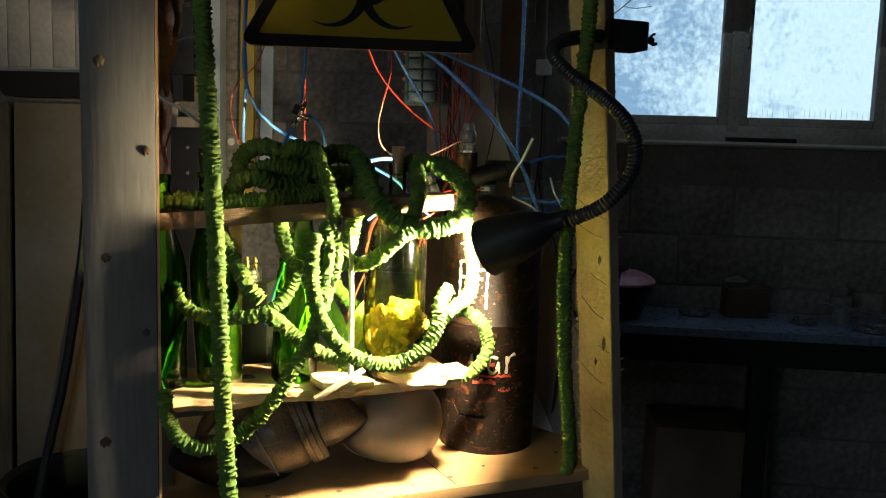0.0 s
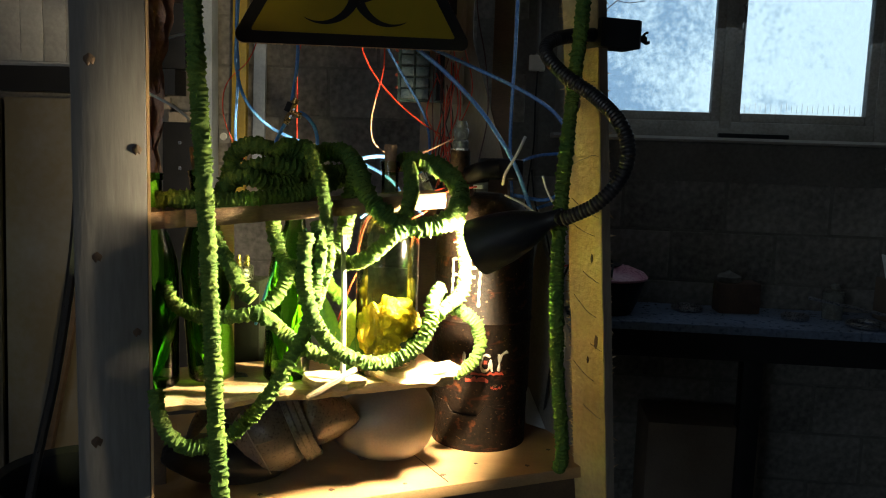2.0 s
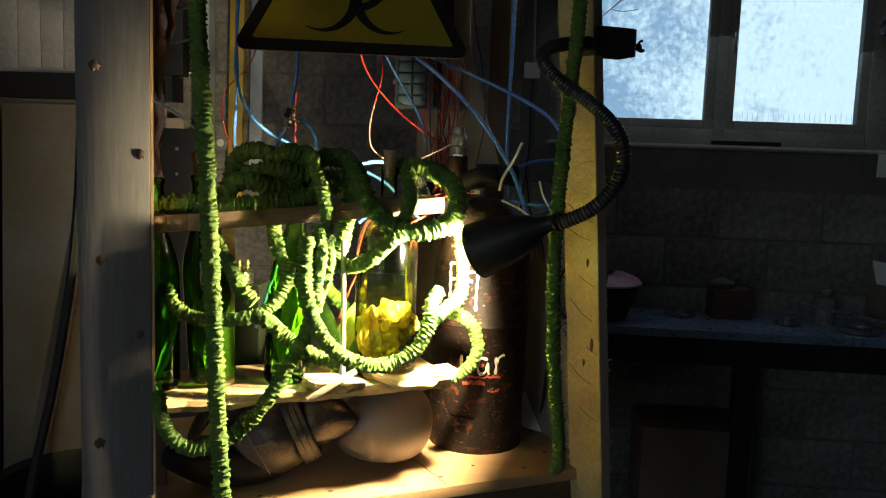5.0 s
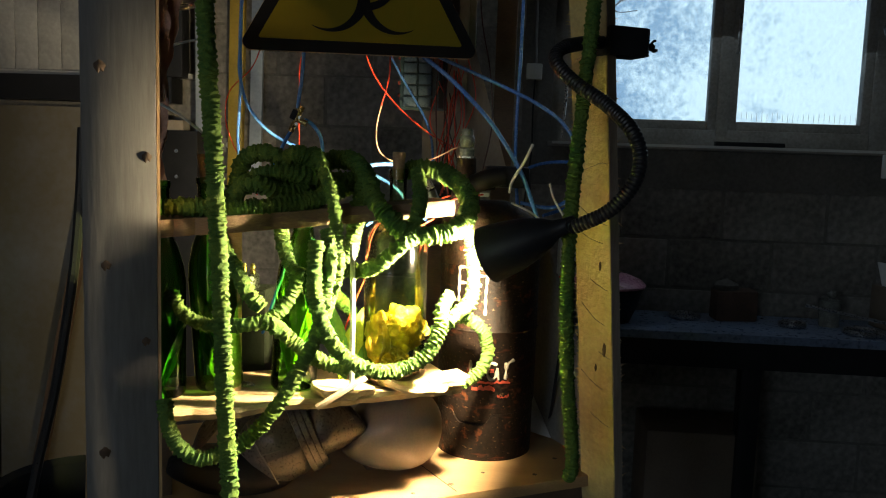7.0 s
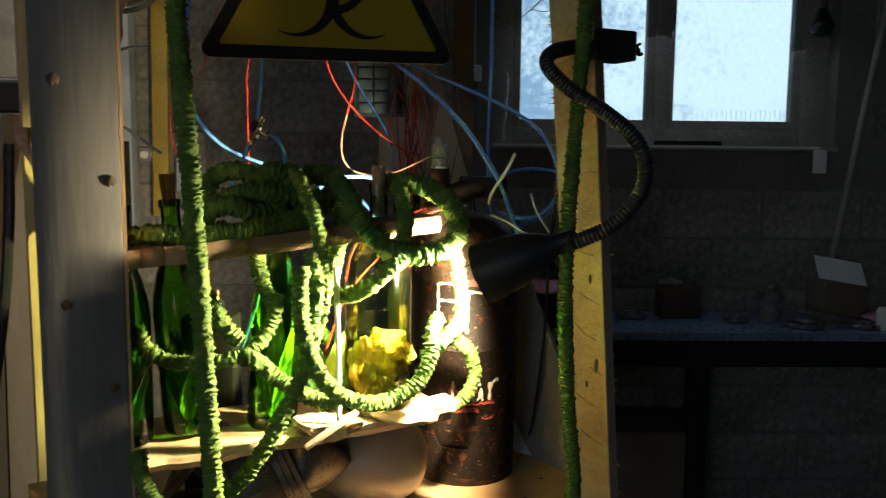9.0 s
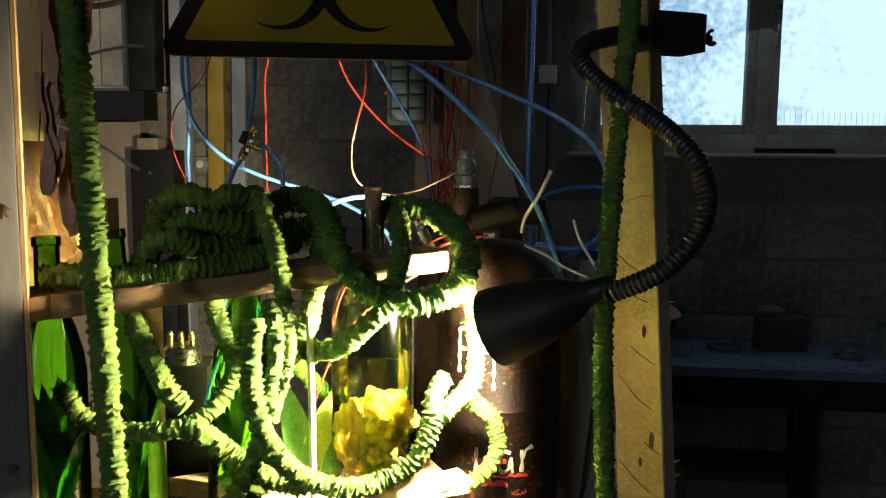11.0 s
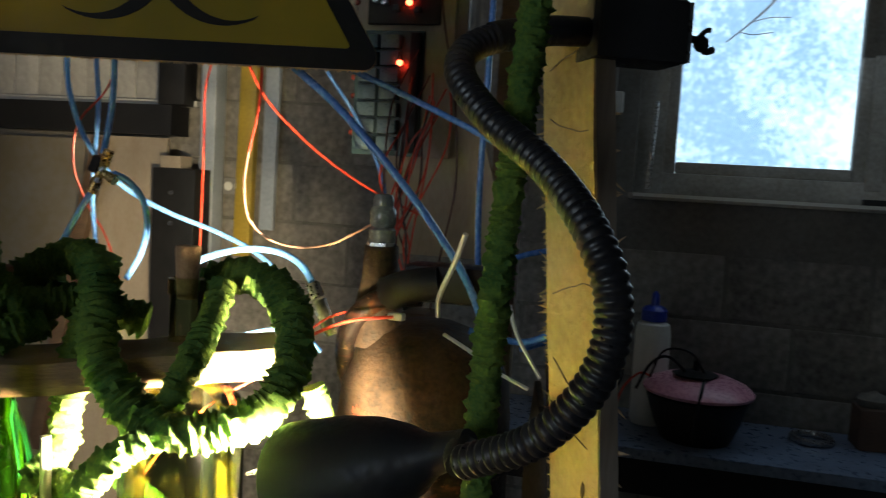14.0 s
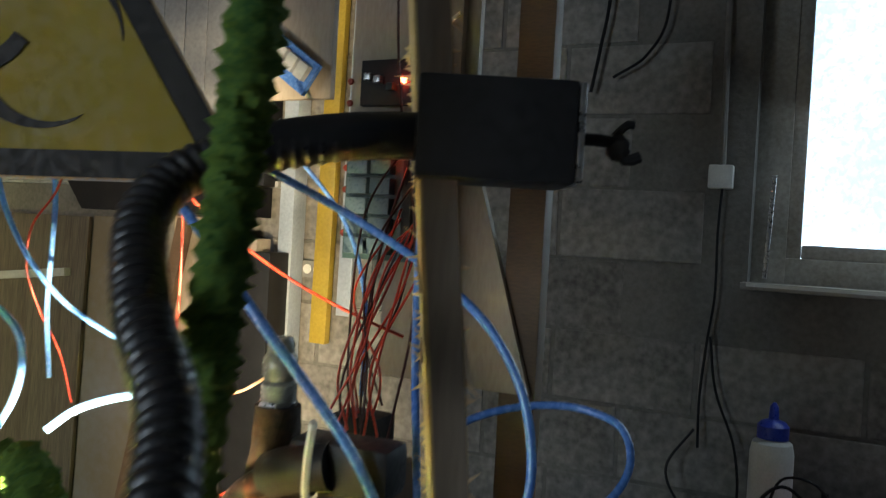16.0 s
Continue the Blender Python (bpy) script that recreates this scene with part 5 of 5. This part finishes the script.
vine([(-0.300, 1.240, 1.425), (-0.331, 1.238, 1.412), (-0.350, 1.225, 1.394), (-0.351, 1.208, 1.372), (-0.335, 1.180, 1.351), (-0.314, 1.162, 1.331), (-0.297, 1.149, 1.310), (-0.283, 1.145, 1.288), (-0.262, 1.144, 1.268)], 0.0125, 12, VL)
vine([(-0.415, 1.150, 1.290), (-0.395, 1.150, 1.256), (-0.365, 1.150, 1.238), (-0.324, 1.147, 1.237), (-0.287, 1.149, 1.240), (-0.258, 1.163, 1.246), (-0.239, 1.183, 1.264), (-0.225, 1.195, 1.293), (-0.218, 1.200, 1.329)], 0.0115, 11, VL)
vine([(-0.258, 1.126, 1.252), (-0.240, 1.136, 1.244), (-0.225, 1.153, 1.225), (-0.206, 1.160, 1.206), (-0.181, 1.155, 1.192), (-0.155, 1.160, 1.180), (-0.128, 1.172, 1.172)], 0.0120, 27, VL)
vine([(-0.163, 1.128, 1.262), (-0.172, 1.116, 1.225), (-0.189, 1.105, 1.188), (-0.208, 1.094, 1.150), (-0.231, 1.082, 1.115), (-0.26, 1.071, 1.082), (-0.29, 1.055, 1.064), (-0.322, 1.040, 1.060), (-0.347, 1.030, 1.078), (-0.365, 1.030, 1.110), (-0.377, 1.042, 1.146)], 0.0115, 14, "green crepe-paper vine drooping below the planks")
vine([(-0.208, 1.400, 1.262), (-0.198, 1.410, 1.242), (-0.186, 1.426, 1.225), (-0.172, 1.442, 1.205), (-0.155, 1.452, 1.188)], 0.0125, 16, "lamp-lit crepe-paper vine behind the wide bottle")
vine([(-0.162, 1.150, 1.395), (-0.156, 1.140, 1.373), (-0.151, 1.128, 1.349), (-0.154, 1.124, 1.321), (-0.158, 1.124, 1.300), (-0.156, 1.122, 1.274)], 0.0115, 23, VL)
vine([(-0.262, 1.235, 1.436), (-0.252, 1.212, 1.478), (-0.232, 1.200, 1.508), (-0.208, 1.208, 1.504), (-0.192, 1.232, 1.468), (-0.180, 1.255, 1.440)], 0.0145, 13, VL)
vine([(-0.322, 1.180, 1.430), (-0.300, 1.160, 1.458), (-0.272, 1.156, 1.462), (-0.245, 1.178, 1.450), (-0.222, 1.205, 1.455), (-0.205, 1.225, 1.482)], 0.0140, 15, VD)
vine([(-0.26, 1.270, 1.448), (-0.21, 1.285, 1.466), (-0.16, 1.300, 1.458), (-0.12, 1.315, 1.446)], 0.0150, 43, VD)
vine([(-0.298, 1.0, 2.13), (-0.296, 1.0, 1.85), (-0.298, 1.0, 1.706), (-0.284, 1.0, 1.478), (-0.276, 1.0, 1.32), (-0.269, 1.0, 1.157), (-0.26, 1.0, 1.003), (-0.256, 1.0, 0.86)], 0.0125, 17, "long green crepe-paper vine hanging free before the rack", group="vines hanging from the rack", seg=26, ragged=0.6)
vine([(0.245, 1.235, 2.13), (0.240, 1.232, 1.9), (0.235, 1.228, 1.757), (0.226, 1.222, 1.62), (0.218, 1.218, 1.50), (0.214, 1.218, 1.35), (0.221, 1.222, 1.186), (0.238, 1.23, 1.028), (0.235, 1.24, 0.985)], 0.0115, 18, "long green crepe-paper vine hanging beside the lamp", group="vines hanging from the rack", seg=30, ragged=0.5)

# ---- gooseneck lamp ----
gl = thing("gooseneck_lamp", (0.30, 1.335, 1.69), "black gooseneck clamp lamp, lit, fixed to the sawn board", "lamp")
part("clamp", box(bm_(), (0.293, 1.338, 1.714), (0.074, 0.050, 0.048), 25, 0.003), M_BLACK, gl)
part("clamp_plate", box(bm_(), (0.3280, 1.3543, 1.714), (0.003, 0.047, 0.046), 25, 0.0008), M_STEEL, gl, "bare steel end plate")
cl = pose(0.293, 1.338, 1.714, 0, 0, 25)
part("clamp_screw", tube([cl @ Vector(v) for v in ((0.038, 0, 0), (0.050, 0, 0), (0.058, 0, -0.001))], 0.0032, 0.004, 10), M_BLACK, gl)
wing = part("wing_nut", lump(cl @ Vector((0.060, 0, -0.003)), (0.006, 0.004, 0.007), 5, 0.2, 2, 3), M_BLACK, gl)
part("wing", tube([cl @ Vector(v) for v in ((0.058, 0, -0.002), (0.064, 0, -0.009), (0.071, 0, -0.007))], 0.003, 0.003, 8), M_BLACK, wing)
part("wing", tube([cl @ Vector(v) for v in ((0.058, 0, 0.002), (0.064, 0, 0.008), (0.068, 0, 0.008))], 0.0022, 0.003, 8), M_BLACK, wing)
part("arm", tube([(0.27, 1.33, 1.712), (0.236, 1.30, 1.708), (0.205, 1.275, 1.700), (0.196, 1.265, 1.696)], 0.0115, 0.006, 16), M_BLACK, gl)
neck_line = smooth_line([(0.236, 1.30, 1.708), (0.19, 1.26, 1.692), (0.181, 1.23, 1.668), (0.21, 1.2, 1.633), (0.255, 1.17, 1.600), (0.289, 1.13, 1.562), (0.303, 1.12, 1.523), (0.295, 1.12, 1.482), (0.263, 1.13, 1.442), (0.216, 1.15, 1.415)], 0.0011)
part("gooseneck", sweep(bm_(), neck_line, lambda s, a: 0.0098 + 0.0016 * (abs(math.sin(math.pi * s / 0.0062)) ** 1.5), 16), M_RUBBER, gl, "ribbed black flexible neck")
hm = Matrix.Translation(RIM - BEAM * 0.034) @ BEAM.to_track_quat("Z", "Y").to_matrix().to_4x4()
HEAD = [(0.0, -0.118), (0.011, -0.118), (0.0125, -0.10), (0.015, -0.085), (0.024, -0.070), (0.034, -0.045), (0.041, -0.015), (0.0455, 0.020), (0.0465, 0.034)]
part("shade", lathe(bm_(), hm, HEAD + [(0.0445, 0.034), (0.039, -0.013), (0.032, -0.042), (0.018, -0.060), (0.0, -0.064)], 40), M_BLACK, gl, "matt black bell shade")
part("neck_joint", tube([hm @ Vector((0, 0, -0.112)), Vector((0.214, 1.151, 1.415)).lerp(hm @ Vector((0, 0, -0.112)), 0.3), (0.2165, 1.1498, 1.4152)], 0.0105, 0.004, 14), M_BLACK, gl)
part("bulb", lathe(bm_(), hm, [(0, -0.055), (0.006, -0.05), (0.006, -0.03), (0.010, -0.02), (0.008, -0.012), (0, -0.010)], 16), M_FILAMENT, gl, "lit halogen bulb")
part("guard_wire", tube([hm @ Vector((0.04, 0.02, 0.034)), hm @ Vector((0.03, 0.02, 0.058)), hm @ Vector((0.0, 0.02, 0.062))], 0.0012, 0.004, 6), M_STEEL, gl, "thin bright wire")
part("cord", tube([(0.262, 1.35, 1.70), (0.247, 1.37, 1.68), (0.246, 1.40, 1.628), (0.244, 1.42, 1.56), (0.233, 1.45, 1.45), (0.232, 1.50, 1.36), (0.235, 1.55, 1.2), (0.225, 1.60, 1.02), (0.22, 1.66, 0.93)], 0.0032, 0.008, 8), M_BLACK, gl, "black lamp cord")

# ---- hazard sign ----
SL, SR = Vector((-0.353, 1.307, 1.692)), Vector((0.043, 1.453, 1.701))
mid = (SL + SR) / 2
turn = math.degrees(math.atan2(SR.y - SL.y, SR.x - SL.x))
sm_ = Matrix.Translation((mid.x, mid.y, 1.690)) @ pose(0, 0, 0, 3, -1.2, turn)
W_, H_ = 0.440, 0.381


def rounded_triangle(inset, r):
    k = inset
    pts = [(-W_ / 2 + k * 1.732, k), (W_ / 2 - k * 1.732, k), (0, H_ - 2 * k)]
    cen = (0, H_ / 3)
    out = []
    for (x, z), a0 in zip(pts, (150, 270, 30)):
        d = math.hypot(cen[0] - x, cen[1] - z)
        c = (x + (cen[0] - x) / d * 2 * r, z + (cen[1] - z) / d * 2 * r)
        for i in range(9):
            a = radians(a0 + 120 * i / 8)
            out.append((c[0] + r * math.cos(a), c[1] + r * math.sin(a)))
    return out


sign = thing("hazard_sign", mid, "triangular black and yellow biohazard sign on torn board", "sign")
part("board", extruded(bm_(), rounded_triangle(0.0, 0.014), sm_, 0.007), M_CARDEDGE, sign, "torn fibreboard backing", smooth=False)
part("border", extruded(bm_(), rounded_triangle(0.0006, 0.0138), sm_ @ pose(0, -0.0016, 0), 0.0013), M_SIGNBLACK, sign, "black painted border", smooth=False)
part("field", extruded(bm_(), rounded_triangle(0.021, 0.003), sm_ @ pose(0, -0.0026, 0), 0.0008), M_YELLOWFIELD, sign, "ochre yellow field", smooth=False)


def crescent(cx, cz, gap, R, r, off, half):
    """A horn of the hazard mark, open towards the angle gap."""
    g = radians(gap)
    ix, iz = cx + off * math.cos(g), cz + off * math.sin(g)
    out = [(cx + R * math.cos(a), cz + R * math.sin(a)) for a in (g + radians(half + (360 - 2 * half) * i / 40) for i in range(41))]
    inn = []
    for i in range(40, -1, -1):
        a = g + radians(half + (360 - 2 * half) * i / 40)
        inn.append((ix + r * math.cos(a), iz + r * math.sin(a)))
    return out + inn


for gap in (90, 210, 330):
    d = 0.066
    cx, cz = d * math.cos(radians(gap)), 0.137 + d * math.sin(radians(gap))
    part("mark_horn", extruded(bm_(), crescent(cx, cz, gap, 0.0675, 0.0565, 0.0115, 33), sm_ @ pose(0, -0.0034, 0), 0.0007), M_SIGNBLACK, sign, smooth=False)
for a0 in (60, 180, 300):
    seg_ = [(0.062 * math.cos(radians(a0 - 24 + 6 * i)), 0.137 + 0.062 * math.sin(radians(a0 - 24 + 6 * i))) for i in range(9)]
    seg_ += [(0.049 * math.cos(radians(a0 - 24 + 6 * i)), 0.137 + 0.049 * math.sin(radians(a0 - 24 + 6 * i))) for i in range(8, -1, -1)]
    part("mark_ring", extruded(bm_(), seg_, sm_ @ pose(0, -0.0042, 0), 0.0007), M_SIGNBLACK, sign, smooth=False)
rnd = random.Random(12)
bm = bm_()
for i in range(260):
    x = rnd.uniform(-W_ / 2 + 0.02, W_ / 2 - 0.02)
    q = Vector((x, rnd.uniform(0, 0.007), 0.0004))
    w = rnd.uniform(0.0006, 0.002)
    vs = [bm.verts.new(sm_ @ (q + Vector(v))) for v in ((-w, 0, 0), (w, 0, 0), (0, 0.001, 0), (rnd.uniform(-0.001, 0.001), 0, -rnd.uniform(0.0008, 0.003)))]
    for tri in ((0, 1, 3), (1, 2, 3), (2, 0, 3), (0, 2, 1)):
        bm.faces.new([vs[k] for k in tri])
tagged(part("torn_fibres", bm, M_CARDEDGE, sign, smooth=False), kind="stuff")
part("string", tube([sm_ @ Vector((0, 0.004, H_ - 0.02)), sm_ @ Vector((0.0, 0.002, H_ + 0.04)), Vector((mid.x, mid.y - 0.02, 2.17))], 0.0012, 0.01, 6), M_WHITE, sign)

# ---- hoses and wires ----
HL = "blue pneumatic hose looped behind the hazard sign"


def hose(pts, r=0.0032, mm=None, label=HL):
    return tagged(part("air_hose", tube(pts, r, 0.006, 10), mm or M_BLUETUBE), label, "hose", group="hoses in the rack")


hose([(-0.43, 1.56, 2.02), (-0.452, 1.60, 1.86), (-0.462, 1.62, 1.742), (-0.470, 1.64, 1.676), (-0.462, 1.67, 1.610), (-0.420, 1.69, 1.556), (-0.355, 1.70, 1.523), (-0.270, 1.70, 1.498), (-0.190, 1.67, 1.474), (-0.115, 1.62, 1.435), (-0.085, 1.60, 1.370)], 0.0036)
hose([(-0.47, 1.72, 2.02), (-0.495, 1.73, 1.86), (-0.503, 1.735, 1.751), (-0.502, 1.74, 1.68), (-0.505, 1.74, 1.607), (-0.508, 1.74, 1.53), (-0.498, 1.74, 1.440)], 0.0036)
hose([(-0.285, 1.48, 1.98), (-0.290, 1.49, 1.82), (-0.293, 1.494, 1.711), (-0.296, 1.496, 1.660), (-0.301, 1.494, 1.620), (-0.303, 1.490, 1.598)], 0.0036)
hose([(-0.312, 1.488, 1.558), (-0.322, 1.484, 1.540), (-0.330, 1.478, 1.520), (-0.340, 1.472, 1.496), (-0.350, 1.465, 1.470)], 0.0036, label="blue hose running from a brass tee")
hose([(-0.288, 1.488, 1.576), (-0.276, 1.500, 1.568), (-0.262, 1.510, 1.546), (-0.257, 1.512, 1.515), (-0.262, 1.508, 1.482), (-0.275, 1.500, 1.452)], 0.0038, label="blue hose running from a brass tee")
hose([(-0.205, 1.500, 1.462), (-0.190, 1.520, 1.480), (-0.165, 1.545, 1.491), (-0.135, 1.556, 1.495), (-0.100, 1.550, 1.493), (-0.068, 1.536, 1.482), (-0.050, 1.526, 1.465)], 0.0042, label="blue hose arched over a cork to a connector")
hose([(-0.13, 1.48, 1.76), (-0.064, 1.470, 1.705), (-0.012, 1.466, 1.666), (0.035, 1.460, 1.623), (0.075, 1.463, 1.580), (0.108, 1.480, 1.534), (0.138, 1.496, 1.484), (0.160, 1.505, 1.430), (0.175, 1.51, 1.39)], 0.0042, M_BLUETUBE_SHADE)
hose([(-0.10, 1.60, 1.74), (-0.040, 1.604, 1.715), (0.027, 1.603, 1.687), (0.094, 1.592, 1.658), (0.158, 1.575, 1.627), (0.214, 1.560, 1.587), (0.247, 1.551, 1.530), (0.250, 1.541, 1.463), (0.204, 1.532, 1.422), (0.137, 1.525, 1.428)], 0.0038, M_BLUETUBE_SHADE)
hose([(0.128, 1.60, 2.1), (0.127, 1.598, 1.90), (0.126, 1.597, 1.728), (0.124, 1.598, 1.640), (0.123, 1.604, 1.552), (0.126, 1.609, 1.480), (0.134, 1.605, 1.40)], 0.0036, M_BLUETUBE_SHADE, "blue hose darkened for shade, hanging behind the sawn board")
hose([(0.120, 1.66, 1.452), (0.135, 1.664, 1.482), (0.164, 1.673, 1.500), (0.202, 1.70, 1.509), (0.245, 1.71, 1.510), (0.285, 1.70, 1.500), (0.298, 1.68, 1.470), (0.280, 1.65, 1.440), (0.230, 1.62, 1.415), (0.185, 1.59, 1.400)], 0.0036, M_BLUETUBE_SHADE)
hose([(-0.20, 1.82, 1.80), (-0.182, 1.847, 1.752), (-0.155, 1.890, 1.698), (-0.125, 1.893, 1.650), (-0.093, 1.871, 1.598), (-0.075, 1.855, 1.545), (-0.068, 1.84, 1.46)], 0.0030, M_BLUETUBE_SHADE)
hose([(-0.165, 1.50, 1.372), (-0.140, 1.52, 1.392), (-0.105, 1.54, 1.402), (-0.070, 1.55, 1.398), (-0.045, 1.55, 1.380)], 0.0030, label="short blue hose lying behind the plank")
tee = thing("brass_tee", (-0.302, 1.488, 1.577), "brass tee fitting joining the blue hoses", "fitting")
tm = pose(-0.304, 1.488, 1.577, 0, 24, 0)
part("sleeve", lathe(bm_(), tm, [(0, -0.027), (0.006, -0.027), (0.0065, -0.01), (0.005, -0.008), (0.005, 0.008), (0.0065, 0.01), (0.006, 0.027), (0, 0.027)], 16), M_BRASS, tee)
part("branch", lathe(bm_(), tm @ pose(0.004, 0, 0, 0, 90, 0), [(0.005, 0), (0.005, 0.01), (0.0065, 0.011), (0.0065, 0.018), (0, 0.018)], 14), M_BRASS, tee)
part("clip", box(bm_(), None, (0.012, 0.014, 0.02), bevel=0.002, m=tm @ pose(-0.007, 0, 0.006)), M_BLACK, tee)
for dz in (-0.008, 0.006):
    part("screw", lathe(bm_(), tm @ pose(0.006, -0.006, dz, 90), [(0, 0.004), (0.003, 0.004), (0.0035, 0)], 10), M_STEEL, tee)
con = thing("hose_connector", (-0.045, 1.525, 1.455), "brass and clear plastic hose connector above the cylinder", "fitting")
part("nut", lathe(bm_(), pose(-0.044, 1.523, 1.456, 0, -30), [(0, -0.008), (0.0085, -0.008), (0.0085, 0.010), (0, 0.010)], 6), M_STEEL, con)
part("stem", lathe(bm_(), pose(-0.034, 1.522, 1.435, 0, -25), [(0.006, -0.03), (0.0085, -0.02), (0.0085, 0.012), (0, 0.012)], 14), M_NIPPLE, con)
WL = "thin red wire strung behind the hazard sign"


def wire(pts, mm=None, r=0.0015, label=WL):
    return tagged(part("wire", tube(pts, r, 0.006, 6), mm or M_REDWIRE), label, "wire", group="wires in the rack")


wire([(-0.42, 1.70, 1.84), (-0.445, 1.71, 1.748), (-0.470, 1.715, 1.694), (-0.520, 1.72, 1.645), (-0.532, 1.725, 1.585), (-0.520, 1.74, 1.527), (-0.492, 1.75, 1.475), (-0.465, 1.75, 1.41)])
wire([(-0.385, 1.87, 1.85), (-0.393, 1.875, 1.763), (-0.403, 1.875, 1.713), (-0.402, 1.875, 1.640), (-0.402, 1.875, 1.558), (-0.397, 1.865, 1.45)], r=0.0019)
wire([(-0.208, 1.61, 1.79), (-0.198, 1.634, 1.727), (-0.185, 1.659, 1.686), (-0.165, 1.697, 1.651), (-0.138, 1.736, 1.618), (-0.106, 1.777, 1.588), (-0.069, 1.822, 1.560), (-0.023, 1.857, 1.536)], r=0.0019)
wire([(-0.128, 1.542, 1.79), (-0.131, 1.542, 1.715), (-0.133, 1.542, 1.662), (-0.148, 1.550, 1.610)], M_REDWIRE, 0.0017)
wire([(-0.148, 1.550, 1.610), (-0.158, 1.560, 1.570), (-0.158, 1.575, 1.530), (-0.140, 1.590, 1.506), (-0.105, 1.595, 1.497), (-0.060, 1.590, 1.503), (-0.020, 1.570, 1.520), (0.012, 1.548, 1.536)], M_HIDE, 0.0015, "thin pinkish wire looped to the sight glass")
wire([(0.03, 1.7, 1.95), (0.04, 1.7, 1.811), (0.062, 1.7, 1.699), (0.07, 1.7, 1.585), (0.054, 1.7, 1.485), (0.05, 1.68, 1.42)], M_DARKWIRE)
wire([(-0.055, 1.49, 1.395), (-0.020, 1.475, 1.418), (0.020, 1.470, 1.436), (0.066, 1.474, 1.444)], r=0.0019)
wire([(-0.085, 1.50, 1.36), (-0.050, 1.505, 1.405), (-0.020, 1.51, 1.430), (0.010, 1.52, 1.440)])
wire([(-0.19, 1.33, 1.13), (-0.16, 1.32, 1.22), (-0.13, 1.34, 1.30), (-0.08, 1.36, 1.36), (-0.02, 1.40, 1.40)], label="thin red wire among the bottles")
wire([(-0.30, 1.27, 1.20), (-0.27, 1.24, 1.27), (-0.255, 1.25, 1.33), (-0.26, 1.27, 1.40)], M_BLUETUBE, 0.003, "pale blue hose end behind the bottles")
mtr = thing("small_pump", (-0.37, 1.40, 0.921), "small black pump with brass terminals behind the bottles", "pump")
part("pump_body", box(bm_(), (-0.37, 1.40, 1.09), (0.09, 0.07, 0.338), bevel=0.008), M_BLACK, mtr)
part("motor_can", lathe(bm_(), pose(-0.37, 1.385, 1.259), [(0, 0), (0.026, 0), (0.026, 0.022), (0.022, 0.026), (0, 0.026)], 28), M_STEEL, mtr, "bright steel motor can")
for k in range(3):
    part("terminal", lathe(bm_(), pose(-0.386 + 0.016 * k, 1.380, 1.283), [(0, 0), (0.005, 0), (0.005, 0.016), (0.003, 0.022), (0, 0.022)], 12), M_BRASS, mtr)
tagged(part("black_valve", box(bm_(), (-0.04, 1.80, 1.425), (0.06, 0.05, 0.05), bevel=0.004), M_BLACK), "black solenoid valve on the shelf stand", "valve")
tagged(part("valve_stand", box(bm_(), (-0.03, 1.80, 1.16), (0.10, 0.06, 0.478), bevel=0.003), M_DARKWOOD), "dark wooden block carrying the valve", "block")

# ---- wall pieces ----
rnd = random.Random(30)
meshes = []
for k in range(6):
    bm = bm_()
    box(bm, (0, 0, 0), (0.388, 0.012, 0.190), bevel=0.004)
    for v in bm.verts:
        if v.co.y < 0:
            v.co += Vector((0.004 * noise.noise(v.co * 9 + Vector((k, 0, 0))), 0.0, 0.004 * noise.noise(v.co * 9 + Vector((0, k, 0)))))
    me = bpy.data.meshes.new("block")
    bm.to_mesh(me)
    bm.free()
    me.materials.append(M_CONCRETE)
    meshes.append(me)
for r in range(13):
    for c in range(-3, 8):
        x = 0.4 * c + (0.2 if r % 2 else 0.0) - 0.05
        z = 0.1 + 0.2 * r + 0.02
        if x - 0.2 < WIN[1] + 0.01 and x + 0.2 > WIN[0] - 0.01 and z + 0.1 > WIN[2] - 0.02:
            continue
        ob = new("block", rnd.choice(meshes))
        ob.parent = wall_north
        ob.location = (x, WALL_Y + 0.0125 + rnd.uniform(-0.0015, 0.001), z)
        ob.rotation_euler = (0, radians(rnd.choice((0, 180))), 0)
